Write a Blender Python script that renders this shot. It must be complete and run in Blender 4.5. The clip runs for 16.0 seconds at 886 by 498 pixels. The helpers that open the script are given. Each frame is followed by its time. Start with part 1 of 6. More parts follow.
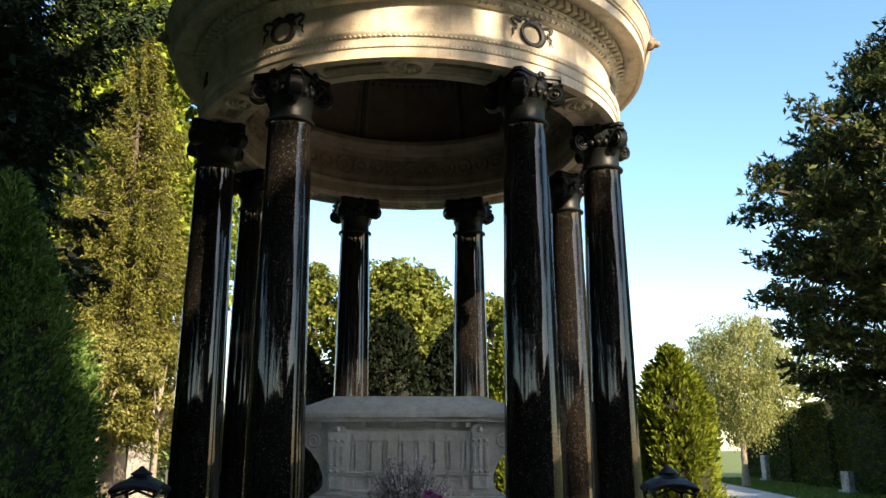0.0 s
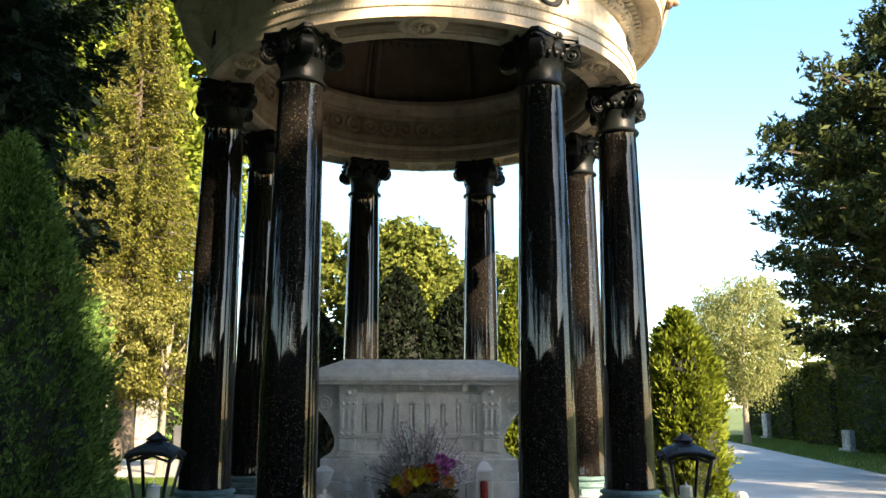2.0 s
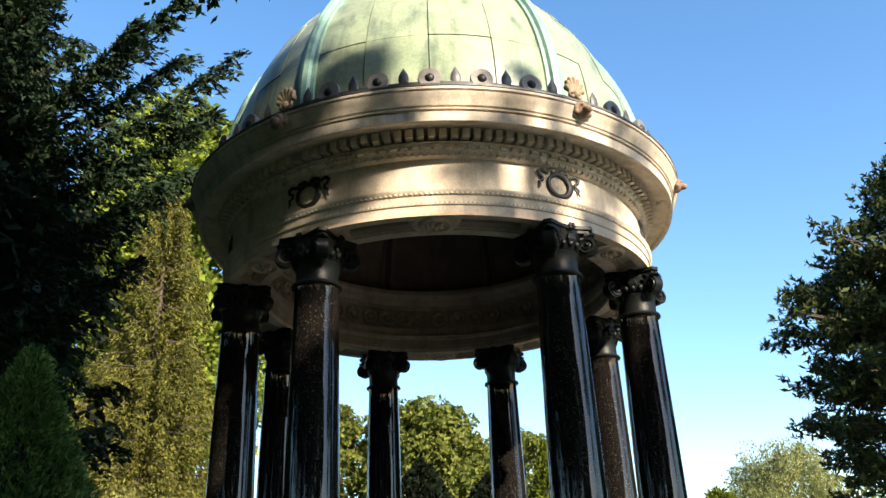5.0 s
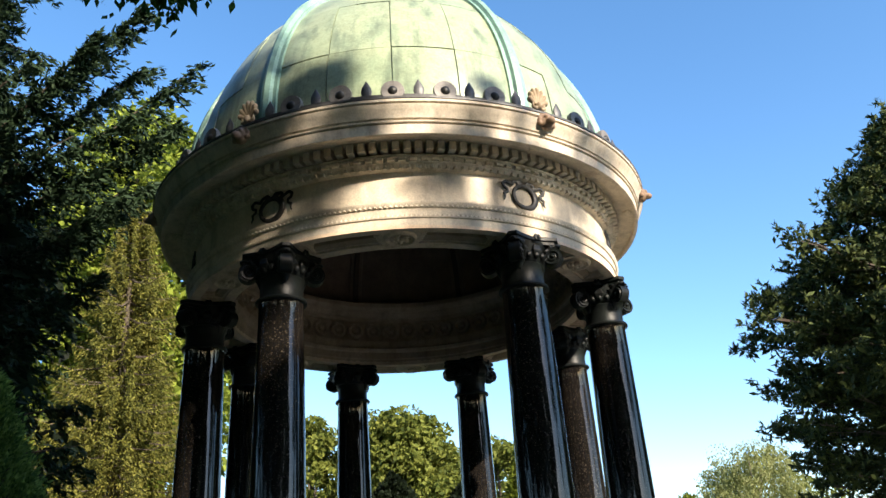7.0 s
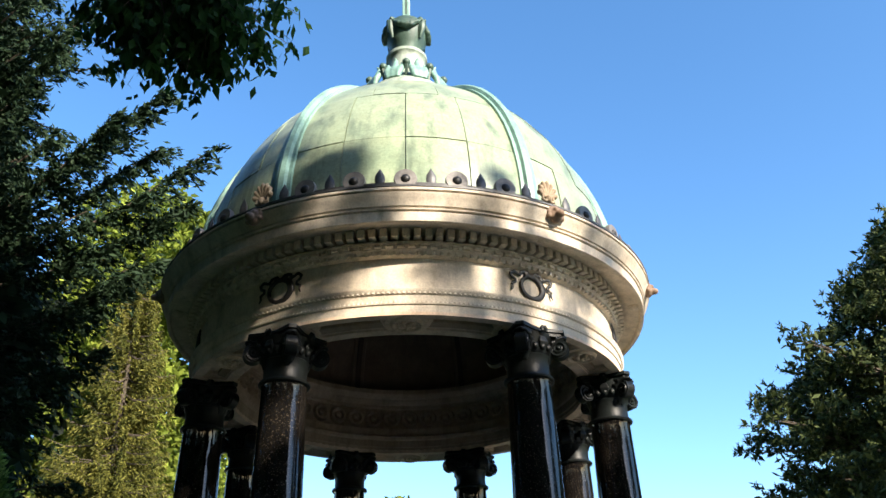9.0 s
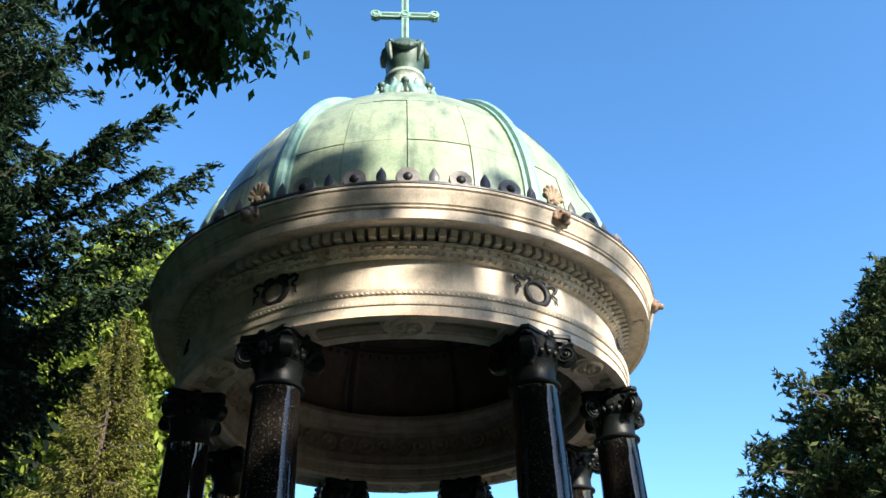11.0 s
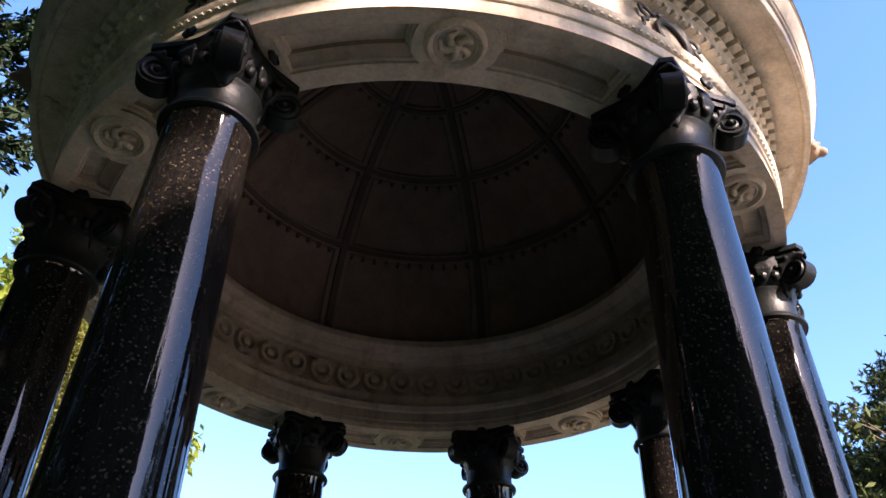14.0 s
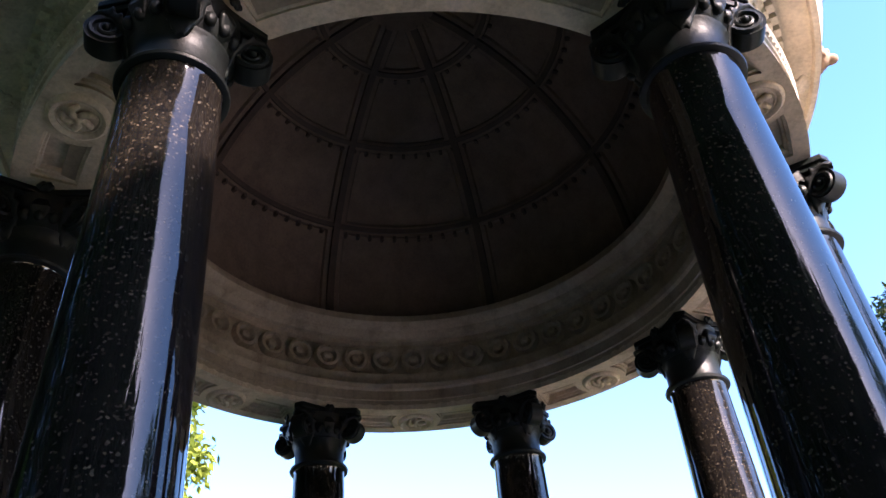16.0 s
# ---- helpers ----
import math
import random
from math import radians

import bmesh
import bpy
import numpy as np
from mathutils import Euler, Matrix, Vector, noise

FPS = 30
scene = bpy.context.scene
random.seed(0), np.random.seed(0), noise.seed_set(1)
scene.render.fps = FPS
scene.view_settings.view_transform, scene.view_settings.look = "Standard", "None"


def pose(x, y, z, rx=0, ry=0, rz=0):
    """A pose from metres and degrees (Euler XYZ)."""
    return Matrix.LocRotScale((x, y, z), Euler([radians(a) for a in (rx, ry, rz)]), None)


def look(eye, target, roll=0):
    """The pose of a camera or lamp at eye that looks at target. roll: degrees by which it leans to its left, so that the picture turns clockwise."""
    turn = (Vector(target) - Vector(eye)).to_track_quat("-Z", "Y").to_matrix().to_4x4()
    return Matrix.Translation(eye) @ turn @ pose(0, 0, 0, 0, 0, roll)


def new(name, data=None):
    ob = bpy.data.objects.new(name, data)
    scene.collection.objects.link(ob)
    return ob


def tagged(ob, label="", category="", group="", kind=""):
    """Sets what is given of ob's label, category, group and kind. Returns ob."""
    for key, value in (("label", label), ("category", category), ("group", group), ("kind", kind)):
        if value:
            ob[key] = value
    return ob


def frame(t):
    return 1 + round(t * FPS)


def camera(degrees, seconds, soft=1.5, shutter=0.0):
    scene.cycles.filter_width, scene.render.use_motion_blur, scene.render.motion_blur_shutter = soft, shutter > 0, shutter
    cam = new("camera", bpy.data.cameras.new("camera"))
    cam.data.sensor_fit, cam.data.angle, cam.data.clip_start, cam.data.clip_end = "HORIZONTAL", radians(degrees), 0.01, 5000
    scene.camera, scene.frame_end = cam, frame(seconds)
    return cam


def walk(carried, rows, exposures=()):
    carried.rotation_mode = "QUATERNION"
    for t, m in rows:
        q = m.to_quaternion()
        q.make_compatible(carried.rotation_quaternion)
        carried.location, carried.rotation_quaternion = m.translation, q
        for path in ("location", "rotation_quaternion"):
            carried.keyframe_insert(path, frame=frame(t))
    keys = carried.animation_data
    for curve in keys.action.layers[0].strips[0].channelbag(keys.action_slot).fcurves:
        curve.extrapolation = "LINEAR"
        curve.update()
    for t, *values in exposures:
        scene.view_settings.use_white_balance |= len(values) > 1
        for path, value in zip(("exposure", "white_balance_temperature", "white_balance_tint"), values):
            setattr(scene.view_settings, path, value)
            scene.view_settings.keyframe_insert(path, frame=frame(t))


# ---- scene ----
cam = camera(57.2, 16.0)
EXPOSURES = [(0, 1.68, 7700, 14), (0.5, 2.17, 8000, 14), (1, 2.7, 8100, 14), (1.5, 2.85, 7900, 14), (2, 2.25, 7700, 14), (2.5, 1.9, 7400, 14), (4, 1.5, 6850, 14), (8, 1.35, 6400, 14), (8.7, 1.4, 6300, 14), (11, 1.4, 5950, 12), (13, 1.5, 7050, 26), (14, 2.15, 6550, 34), (14.5, 2.35, 6650, 34), (16, 2.65, 6250, 34)]
PATH = [
    (0, (0.106, -7.194, 1.831), (0.159, -5.253, 2.309), -0.1),
    (0.5, (0.133, -7.147, 1.695), (0.172, -5.184, 2.078), 0.0),
    (1, (0.082, -7.101, 1.711), (0.135, -5.11, 1.898), 0.2),
    (1.5, (0.078, -7.07, 1.704), (0.131, -5.072, 1.781), 0.2),
    (2, (0.033, -7.133, 1.897), (0.078, -5.169, 2.273), 0.2),
    (2.5, (0.053, -7.089, 2.018), (0.076, -5.159, 2.542), -1.5),
    (3, (0.029, -7.046, 2.04), (0.039, -5.13, 2.615), -1.2),
    (3.5, (0.017, -7.006, 2.083), (0.007, -5.109, 2.716), -1.5),
    (4, (0.029, -7.036, 2.101), (-0.011, -5.15, 2.765), -1.4),
    (4.5, (0.024, -7.047, 2.088), (0.005, -5.201, 2.856), -1.7),
    (7, (0.081, -7.028, 2.131), (0.157, -5.197, 2.931), -3.9),
    (7.5, (0.078, -7.034, 2.154), (0.165, -5.202, 2.954), -3.8),
    (8, (0.072, -7.024, 2.143), (0.156, -5.206, 2.974), -2.9),
    (8.5, (0.051, -7.037, 2.128), (0.127, -5.264, 3.05), -1.9),
    (8.7, (0.052, -7.05, 2.133), (0.126, -5.293, 3.085), -1.8),
    (10.8, (-0.082, -6.806, 1.889), (0.015, -5.152, 3.009), -1.5),
    (11, (-0.062, -6.637, 1.877), (0.047, -4.982, 2.994), -1.8),
    (11.5, (-0.016, -6.177, 1.928), (0.099, -4.504, 3.018), -1.9),
    (12, (-0.023, -5.62, 1.94), (0.101, -3.937, 3.013), -1.7),
    (12.5, (0.03, -5.017, 1.917), (0.155, -3.338, 2.995), -1.7),
    (13, (-0.056, -4.574, 1.937), (0.065, -2.88, 2.993), -0.8),
    (13.5, (-0.095, -4.063, 1.938), (0.055, -2.399, 3.038), -1.0),
    (14, (-0.205, -3.667, 2.029), (-0.061, -2.105, 3.269), 1.4),
    (14.5, (-0.22, -3.486, 2.1), (0.014, -2.009, 3.429), -0.8),
    (15, (-0.183, -3.441, 2.137), (0.063, -2.024, 3.527), -2.2),
    (15.5, (-0.202, -3.376, 2.108), (-0.038, -1.876, 3.42), -4.4),
    (16, (-0.232, -3.341, 2.094), (-0.067, -1.762, 3.31), -5.6),
]
walk(cam, [(t, look(eye, target, roll)) for t, eye, target, roll in PATH], EXPOSURES)

SUN_AZ, SUN_EL = 36.0, 28.0      # azimuth from -y towards +x, elevation
TO_SUN = Vector((math.sin(radians(SUN_AZ)) * math.cos(radians(SUN_EL)), -math.cos(radians(SUN_AZ)) * math.cos(radians(SUN_EL)), math.sin(radians(SUN_EL))))

# ---------------------------------------------------------------- world and sun
world = bpy.data.worlds.new("World")
scene.world = world
world.use_nodes = True
wn = world.node_tree.nodes
sky = wn.new("ShaderNodeTexSky")
sky.sky_type, sky.sun_disc = "NISHITA", False
sky.sun_elevation, sky.sun_rotation = radians(SUN_EL), radians(180 - SUN_AZ)
sky.air_density, sky.dust_density, sky.ozone_density = 1.0, 0.5, 2.0
wn["Background"].inputs["Strength"].default_value = 0.132
hs = wn.new("ShaderNodeHueSaturation")
hs.inputs["Saturation"].default_value = 1.2
hs.inputs["Hue"].default_value = 0.496
world.node_tree.links.new(sky.outputs[0], hs.inputs["Color"])
world.node_tree.links.new(hs.outputs[0], wn["Background"].inputs["Color"])

sun_data = bpy.data.lights.new("sun", "SUN")
sun_data.energy, sun_data.angle, sun_data.color = 4.5, radians(0.6), (1.0, 0.88, 0.69)
sun = new("sun", sun_data)
sun.matrix_world = look(TO_SUN * 60, (0, 0, 0))


# ---------------------------------------------------------------- materials
def mat(name, rough=0.6, metal=0.0):
    m = bpy.data.materials.new(name)
    m.use_nodes = True
    n, l = m.node_tree.nodes, m.node_tree.links
    b = n["Principled BSDF"]
    b.inputs["Roughness"].default_value, b.inputs["Metallic"].default_value = rough, metal
    return m, n, l, b


def ramp(n, l, src, stops):
    r = n.new("ShaderNodeValToRGB")
    while len(r.color_ramp.elements) < len(stops):
        r.color_ramp.elements.new(0.5)
    for e, (p, c) in zip(r.color_ramp.elements, stops):
        e.position, e.color = p, (*c, 1)
    l.new(src, r.inputs[0])
    return r.outputs[0]


def noise_of(n, l, scale, detail=5, stretch=None, rough=0.6, space="Object"):
    t = n.new("ShaderNodeTexNoise")
    t.inputs["Scale"].default_value, t.inputs["Detail"].default_value, t.inputs["Roughness"].default_value = scale, detail, rough
    c = n.new("ShaderNodeTexCoord")
    if stretch:
        mp = n.new("ShaderNodeMapping")
        mp.inputs["Scale"].default_value = stretch
        l.new(c.outputs[space], mp.inputs[0])
        l.new(mp.outputs[0], t.inputs["Vector"])
    else:
        l.new(c.outputs[space], t.inputs["Vector"])
    return t.outputs["Fac"]


def mixed(n, l, a, b, fac, how="MIX"):
    x = n.new("ShaderNodeMix")
    x.data_type, x.blend_type = "RGBA", how
    for sock, v in ((x.inputs[0], fac), (x.inputs[6], a), (x.inputs[7], b)):
        if isinstance(v, (int, float)):
            sock.default_value = v
        elif isinstance(v, tuple):
            sock.default_value = (*v, 1)
        else:
            l.new(v, sock)
    return x.outputs[2]


def bump(n, l, b, height, strength, dist=0.01):
    k = n.new("ShaderNodeBump")
    k.inputs["Strength"].default_value, k.inputs["Distance"].default_value = strength, dist
    l.new(height, k.inputs["Height"])
    l.new(k.outputs[0], b.inputs["Normal"])


def stone(name, light, dark, stain, rough=0.75, grain=60, streak=0.5, grime=0.35, pit=0.72):
    """Weathered stone: cloudy base, rain streaks and fine grain."""
    m, n, l, b = mat(name, rough)
    base = ramp(n, l, noise_of(n, l, 2.2, 6), [(0.3, dark), (0.62, light)])
    run = ramp(n, l, noise_of(n, l, 5.0, 5, (1.6, 1.6, 0.22)), [(0.50, (0, 0, 0)), (0.72, (1, 1, 1))])
    fac = n.new("ShaderNodeMath")
    fac.operation = "MULTIPLY"
    fac.inputs[1].default_value = streak
    l.new(run, fac.inputs[0])
    col = mixed(n, l, base, stain, fac.outputs[0])
    blot = ramp(n, l, noise_of(n, l, 8.5, 7, None, 0.72), [(0.36, (0.42, 0.41, 0.40)), (0.56, (1, 1, 1))])
    col = mixed(n, l, col, blot, grime, "MULTIPLY")
    fine = noise_of(n, l, grain, 4)
    col = mixed(n, l, col, ramp(n, l, fine, [(0.3, (pit, pit, pit)), (0.62, (1, 1, 1))]), 0.7, "MULTIPLY")
    l.new(col, b.inputs["Base Color"])
    bump(n, l, b, fine, 0.30, 0.006)
    return m


LIMESTONE = stone("limestone", (0.74, 0.65, 0.52), (0.60, 0.51, 0.385), (0.30, 0.24, 0.17), streak=0.6)
# limestone copy tinted warmer, standing in for light bounced up from the ground
SOFFIT = stone("bounce_lit_soffit_stone", (0.78, 0.60, 0.43), (0.63, 0.47, 0.32), (0.28, 0.18, 0.11), streak=0.5)
# darker copy of the stone: the inner ring's shade is in its colour
INNERSTONE = stone("shaded_inner_stone", (0.47, 0.345, 0.235), (0.34, 0.24, 0.155), (0.14, 0.09, 0.055), streak=0.5)
SARC = stone("pale_limestone", (0.78, 0.74, 0.67), (0.66, 0.62, 0.55), (0.46, 0.42, 0.36), streak=0.4)
GREY = stone("grey_granite", (0.60, 0.61, 0.625), (0.37, 0.375, 0.39), (0.15, 0.15, 0.15), rough=0.6, grain=90, streak=0.6, grime=0.65, pit=0.60)
SANDSTONE = stone("weathered_stone", (0.54, 0.53, 0.505), (0.33, 0.32, 0.305), (0.11, 0.11, 0.10), grain=62, streak=0.8, grime=1.0, pit=0.35)
PLAQUE = stone("white_marble", (0.78, 0.78, 0.78), (0.66, 0.67, 0.68), (0.5, 0.5, 0.5), rough=0.45, streak=0.2)
# both dome browns are darkened: the vault's shade is put into the colour
PLASTER = stone("shaded_dome_plaster", (0.21, 0.138, 0.092), (0.145, 0.093, 0.062), (0.06, 0.04, 0.03), streak=0.3)
RIBBROWN = stone("shaded_rib_plaster", (0.09, 0.055, 0.038), (0.065, 0.040, 0.028), (0.03, 0.02, 0.015), streak=0.3)
GRAVE = stone("dark_gravestone", (0.11, 0.11, 0.115), (0.06, 0.06, 0.065), (0.03, 0.03, 0.03), rough=0.4)


def granite():
    m, n, l, b = mat("polished_black_granite", 0.07)
    v = n.new("ShaderNodeTexVoronoi")
    v.inputs["Scale"].default_value = 150
    c = n.new("ShaderNodeTexCoord")
    l.new(c.outputs["Object"], v.inputs["Vector"])
    cell = ramp(n, l, v.outputs["Color"], [(0.25, (0.004, 0.004, 0.005)), (0.52, (0.009, 0.008, 0.007)), (0.80, (0.020, 0.016, 0.012)), (0.97, (0.13, 0.105, 0.075))])
    big = ramp(n, l, noise_of(n, l, 26, 4), [(0.42, (0.004, 0.004, 0.005)), (0.72, (0.016, 0.013, 0.010))])
    col = mixed(n, l, cell, big, 0.35)
    fl = n.new("ShaderNodeTexVoronoi")
    fl.inputs["Scale"].default_value = 48
    l.new(c.outputs["Object"], fl.inputs["Vector"])
    fleck = ramp(n, l, fl.outputs["Distance"], [(0.03, (1, 1, 1)), (0.085, (0, 0, 0))])
    col = mixed(n, l, col, (0.16, 0.135, 0.105), fleck)
    l.new(col, b.inputs["Base Color"])
    l.new(ramp(n, l, noise_of(n, l, 3.0, 6, (2.5, 2.5, 0.35)), [(0.4, (0.02,) * 3), (0.8, (0.08,) * 3)]), b.inputs["Roughness"])
    b.inputs["Specular IOR Level"].default_value = 0.5
    bump(n, l, b, noise_of(n, l, 5.0, 2, (1.4, 1.4, 0.25)), 0.025, 0.01)
    return m


GRANITE = granite()


def patina(name, light, dark, stain, rough=0.55, metal=0.0, streak=0.5):
    m = stone(name, light, dark, stain, rough, 45, streak)
    m.node_tree.nodes["Principled BSDF"].inputs["Metallic"].default_value = metal
    return m


BRONZE = patina("dark_bronze", (0.009, 0.011, 0.011), (0.005, 0.006, 0.006), (0.014, 0.024, 0.021), 0.42, 0.0, 0.5)
BRONZE.node_tree.nodes["Principled BSDF"].inputs["Specular IOR Level"].default_value = 0.22
WREATH = patina("black_bronze", (0.018, 0.017, 0.016), (0.010, 0.010, 0.010), (0.03, 0.035, 0.03), 0.5, 0.2, 0.3)
VERDIGRIS = patina("verdigris_bronze", (0.17, 0.29, 0.275), (0.06, 0.125, 0.13), (0.025, 0.045, 0.048), 0.5, 0.1, 0.8)
COPPER = patina("green_copper_sheet", (0.42, 0.49, 0.32), (0.28, 0.37, 0.25), (0.13, 0.18, 0.13), 0.30, 0.0, 0.8)
COPPERRIB = patina("blue_green_copper", (0.30, 0.50, 0.42), (0.22, 0.39, 0.33), (0.10, 0.20, 0.17), 0.4, 0.0, 0.4)
URN = patina("dark_green_bronze", (0.10, 0.17, 0.13), (0.045, 0.085, 0.065), (0.02, 0.035, 0.03), 0.5, 0.1, 0.6)
LEADPALE = patina("weathered_grey_lead", (0.30, 0.28, 0.26), (0.15, 0.145, 0.14), (0.07, 0.065, 0.06), 0.55, 0.1, 0.5)
SHELL = patina("ochre_terracotta", (0.46, 0.36, 0.24), (0.28, 0.20, 0.12), (0.09, 0.065, 0.045), 0.7, 0.0, 0.5)
COPPERPALE = patina("chalky_copper", (0.46, 0.53, 0.44), (0.27, 0.36, 0.29), (0.08, 0.13, 0.10), 0.6, 0.0, 0.5)
LEAD = patina("dark_lead", (0.12, 0.12, 0.125), (0.07, 0.07, 0.075), (0.26, 0.27, 0.26), 0.5, 0.2, 0.4)
RUST = patina("brown_terracotta", (0.30, 0.20, 0.13), (0.16, 0.10, 0.07), (0.06, 0.045, 0.035), 0.7, 0.0, 0.5)
IRON = patina("black_iron", (0.020, 0.020, 0.024), (0.012, 0.012, 0.014), (0.05, 0.045, 0.04), 0.42, 0.4, 0.3)


def plain(name, col, rough=0.6, var=0.25, scale=30):
    m, n, l, b = mat(name, rough)
    f = noise_of(n, l, scale, 4)
    l.new(ramp(n, l, f, [(0.3, tuple(c * (1 - var) for c in col)), (0.7, col)]), b.inputs["Base Color"])
    bump(n, l, b, f, 0.15, 0.003)
    return m


def leaf(name, a, b_, glow=0.35, rough=0.65):
    """Leaves whose tone differs from leaf to leaf, with light passing through."""
    m, n, l, b = mat(name, rough)
    g = n.new("ShaderNodeNewGeometry")
    b.inputs["Specular IOR Level"].default_value = 0.12
    col = ramp(n, l, g.outputs["Random Per Island"], [(0.0, a), (1.0, b_)])
    col = mixed(n, l, col, ramp(n, l, noise_of(n, l, 0.9, 3), [(0.35, (0.72, 0.76, 0.7)), (0.65, (1, 1, 1))]), 1.0, "MULTIPLY")
    l.new(col, b.inputs["Base Color"])
    t = n.new("ShaderNodeBsdfTranslucent")
    l.new(col, t.inputs["Color"])
    mx = n.new("ShaderNodeMixShader")
    mx.inputs[0].default_value = glow
    l.new(b.outputs[0], mx.inputs[1])
    l.new(t.outputs[0], mx.inputs[2])
    l.new(mx.outputs[0], n["Material Output"].inputs["Surface"])
    return m


L_THUJA = leaf("thuja_leaf", (0.035, 0.09, 0.024), (0.26, 0.42, 0.11), 0.25)
# lit copy of the thuja leaf, with the sun's yellow put into the colour
L_THUJA_LIT = leaf("sunlit_thuja_leaf", (0.099, 0.136, 0.014), (0.211, 0.248, 0.031), 0.3)
L_BOX = leaf("box_leaf", (0.05, 0.125, 0.045), (0.27, 0.40, 0.15), 0.3)
L_ROW = leaf("hedge_row_leaf", (0.024, 0.045, 0.01), (0.144, 0.18, 0.03), 0.25)
L_SPRUCE = leaf("spruce_needle", (0.018, 0.036, 0.020), (0.05, 0.085, 0.042), 0.12)
L_PINE = leaf("pine_needle", (0.012, 0.024, 0.011), (0.10, 0.122, 0.034), 0.08)
L_YELLOW = leaf("yellow_conifer_needle", (0.09, 0.095, 0.022), (0.35, 0.335, 0.11), 0.3)
L_OLIVE = leaf("olive_spruce_needle", (0.05, 0.055, 0.012), (0.25, 0.235, 0.05), 0.25)
L_GREEN = leaf("chestnut_leaf", (0.08, 0.12, 0.016), (0.33, 0.39, 0.06), 0.35)
L_FAR = leaf("far_leaf", (0.06, 0.08, 0.014), (0.24, 0.26, 0.055), 0.3)
L_BIRCH = leaf("birch_leaf", (0.17, 0.19, 0.05), (0.42, 0.43, 0.19), 0.45)
# yew needles near black, with the shade they stand in put into the colour
L_YEW_SHADED = leaf("shaded_yew_needle", (0.004, 0.008, 0.004), (0.009, 0.016, 0.006), 0.05)
L_LINDEN = leaf("linden_leaf", (0.022, 0.06, 0.016), (0.06, 0.13, 0.03), 0.4)
L_GRASS = leaf("grass_blade", (0.07, 0.13, 0.022), (0.16, 0.22, 0.05), 0.35)
BARK = plain("bark", (0.12, 0.095, 0.07), 0.9, 0.5, 14)
BARKPALE = plain("pale_bark", (0.32, 0.27, 0.21), 0.85, 0.5, 9)
# near-black fill that paints the shade seen in gaps between leaves
CORE = plain("inner_shade", (0.012, 0.016, 0.009), 0.95, 0.4, 10)


def ground_mat():
    m, n, l, b = mat("lawn", 0.9)
    a = ramp(n, l, noise_of(n, l, 1.1, 6), [(0.3, (0.075, 0.11, 0.022)), (0.7, (0.15, 0.20, 0.04))])
    col = mixed(n, l, a, ramp(n, l, noise_of(n, l, 30, 4), [(0.3, (0.6, 0.6, 0.6)), (0.7, (1, 1, 1))]), 0.8, "MULTIPLY")
    l.new(col, b.inputs["Base Color"])
    bump(n, l, b, noise_of(n, l, 40, 3), 0.8, 0.03)
    return m


def road_mat():
    m, n, l, b = mat("pale_gravel_asphalt", 0.85)
    a = ramp(n, l, noise_of(n, l, 0.8, 6), [(0.3, (0.40, 0.38, 0.36)), (0.7, (0.56, 0.54, 0.51))])
    col = mixed(n, l, a, ramp(n, l, noise_of(n, l, 60, 4), [(0.35, (0.55, 0.54, 0.52)), (0.65, (1, 1, 1))]), 0.7, "MULTIPLY")
    l.new(col, b.inputs["Base Color"])
    bump(n, l, b, noise_of(n, l, 90, 3), 0.5, 0.01)
    return m


LAWN, ROAD = ground_mat(), road_mat()
WAX = plain("white_wax", (0.82, 0.80, 0.74), 0.5, 0.08)
WHITEPAINT = plain("white_lantern_paint", (0.75, 0.74, 0.70), 0.5, 0.15)
REDGLASS = plain("red_candle_glass", (0.35, 0.02, 0.02), 0.2, 0.3)
PORCELAIN = plain("white_figurine_stone", (0.68, 0.66, 0.62), 0.6, 0.2)
BASKET = plain("brown_wicker", (0.10, 0.065, 0.04), 0.85, 0.5, 60)
TWIG = plain("dry_twig", (0.10, 0.06, 0.05), 0.8, 0.3, 60)
INK = plain("grey_letter", (0.16, 0.16, 0.17), 0.6, 0.2)
F_PINK = leaf("pale_pink_blossom", (0.62, 0.45, 0.52), (0.88, 0.82, 0.82), 0.3)
DRYLEAF = leaf("dry_brown_leaf", (0.07, 0.055, 0.03), (0.20, 0.15, 0.08), 0.2)
F_PURPLE = leaf("magenta_petal", (0.52, 0.07, 0.36), (0.74, 0.24, 0.55), 0.3)
F_YELLOW = leaf("yellow_petal", (0.72, 0.50, 0.03), (0.85, 0.66, 0.06), 0.3)
F_ORANGE = leaf("orange_petal", (0.75, 0.24, 0.05), (0.85, 0.40, 0.14), 0.3)
F_RED = leaf("red_petal", (0.50, 0.06, 0.02), (0.70, 0.12, 0.03), 0.3)


def glass_mat():
    m, n, l, b = mat("lantern_glass", 0.03)
    b.inputs["Transmission Weight"].default_value = 1.0
    b.inputs["IOR"].default_value = 1.1
    b.inputs["Base Color"].default_value = (0.95, 0.95, 0.93, 1)
    return m


GLASS = glass_mat()


# ---------------------------------------------------------------- building helpers
def thing(name, at, label, category, group="", kind=""):
    e = new(name)
    e.empty_display_size = 0.1
    e.matrix_basis = Matrix.Translation(at)
    return tagged(e, label, category, group, kind)


def mesh_of(name, bm, material, smooth=False):
    me = bpy.data.meshes.new(name)
    bmesh.ops.recalc_face_normals(bm, faces=bm.faces)
    bm.to_mesh(me)
    bm.free()
    me.materials.append(material)
    if smooth:
        me.polygons.foreach_set("use_smooth", [True] * len(me.polygons))
        me.set_sharp_from_angle(angle=radians(38))
    return me


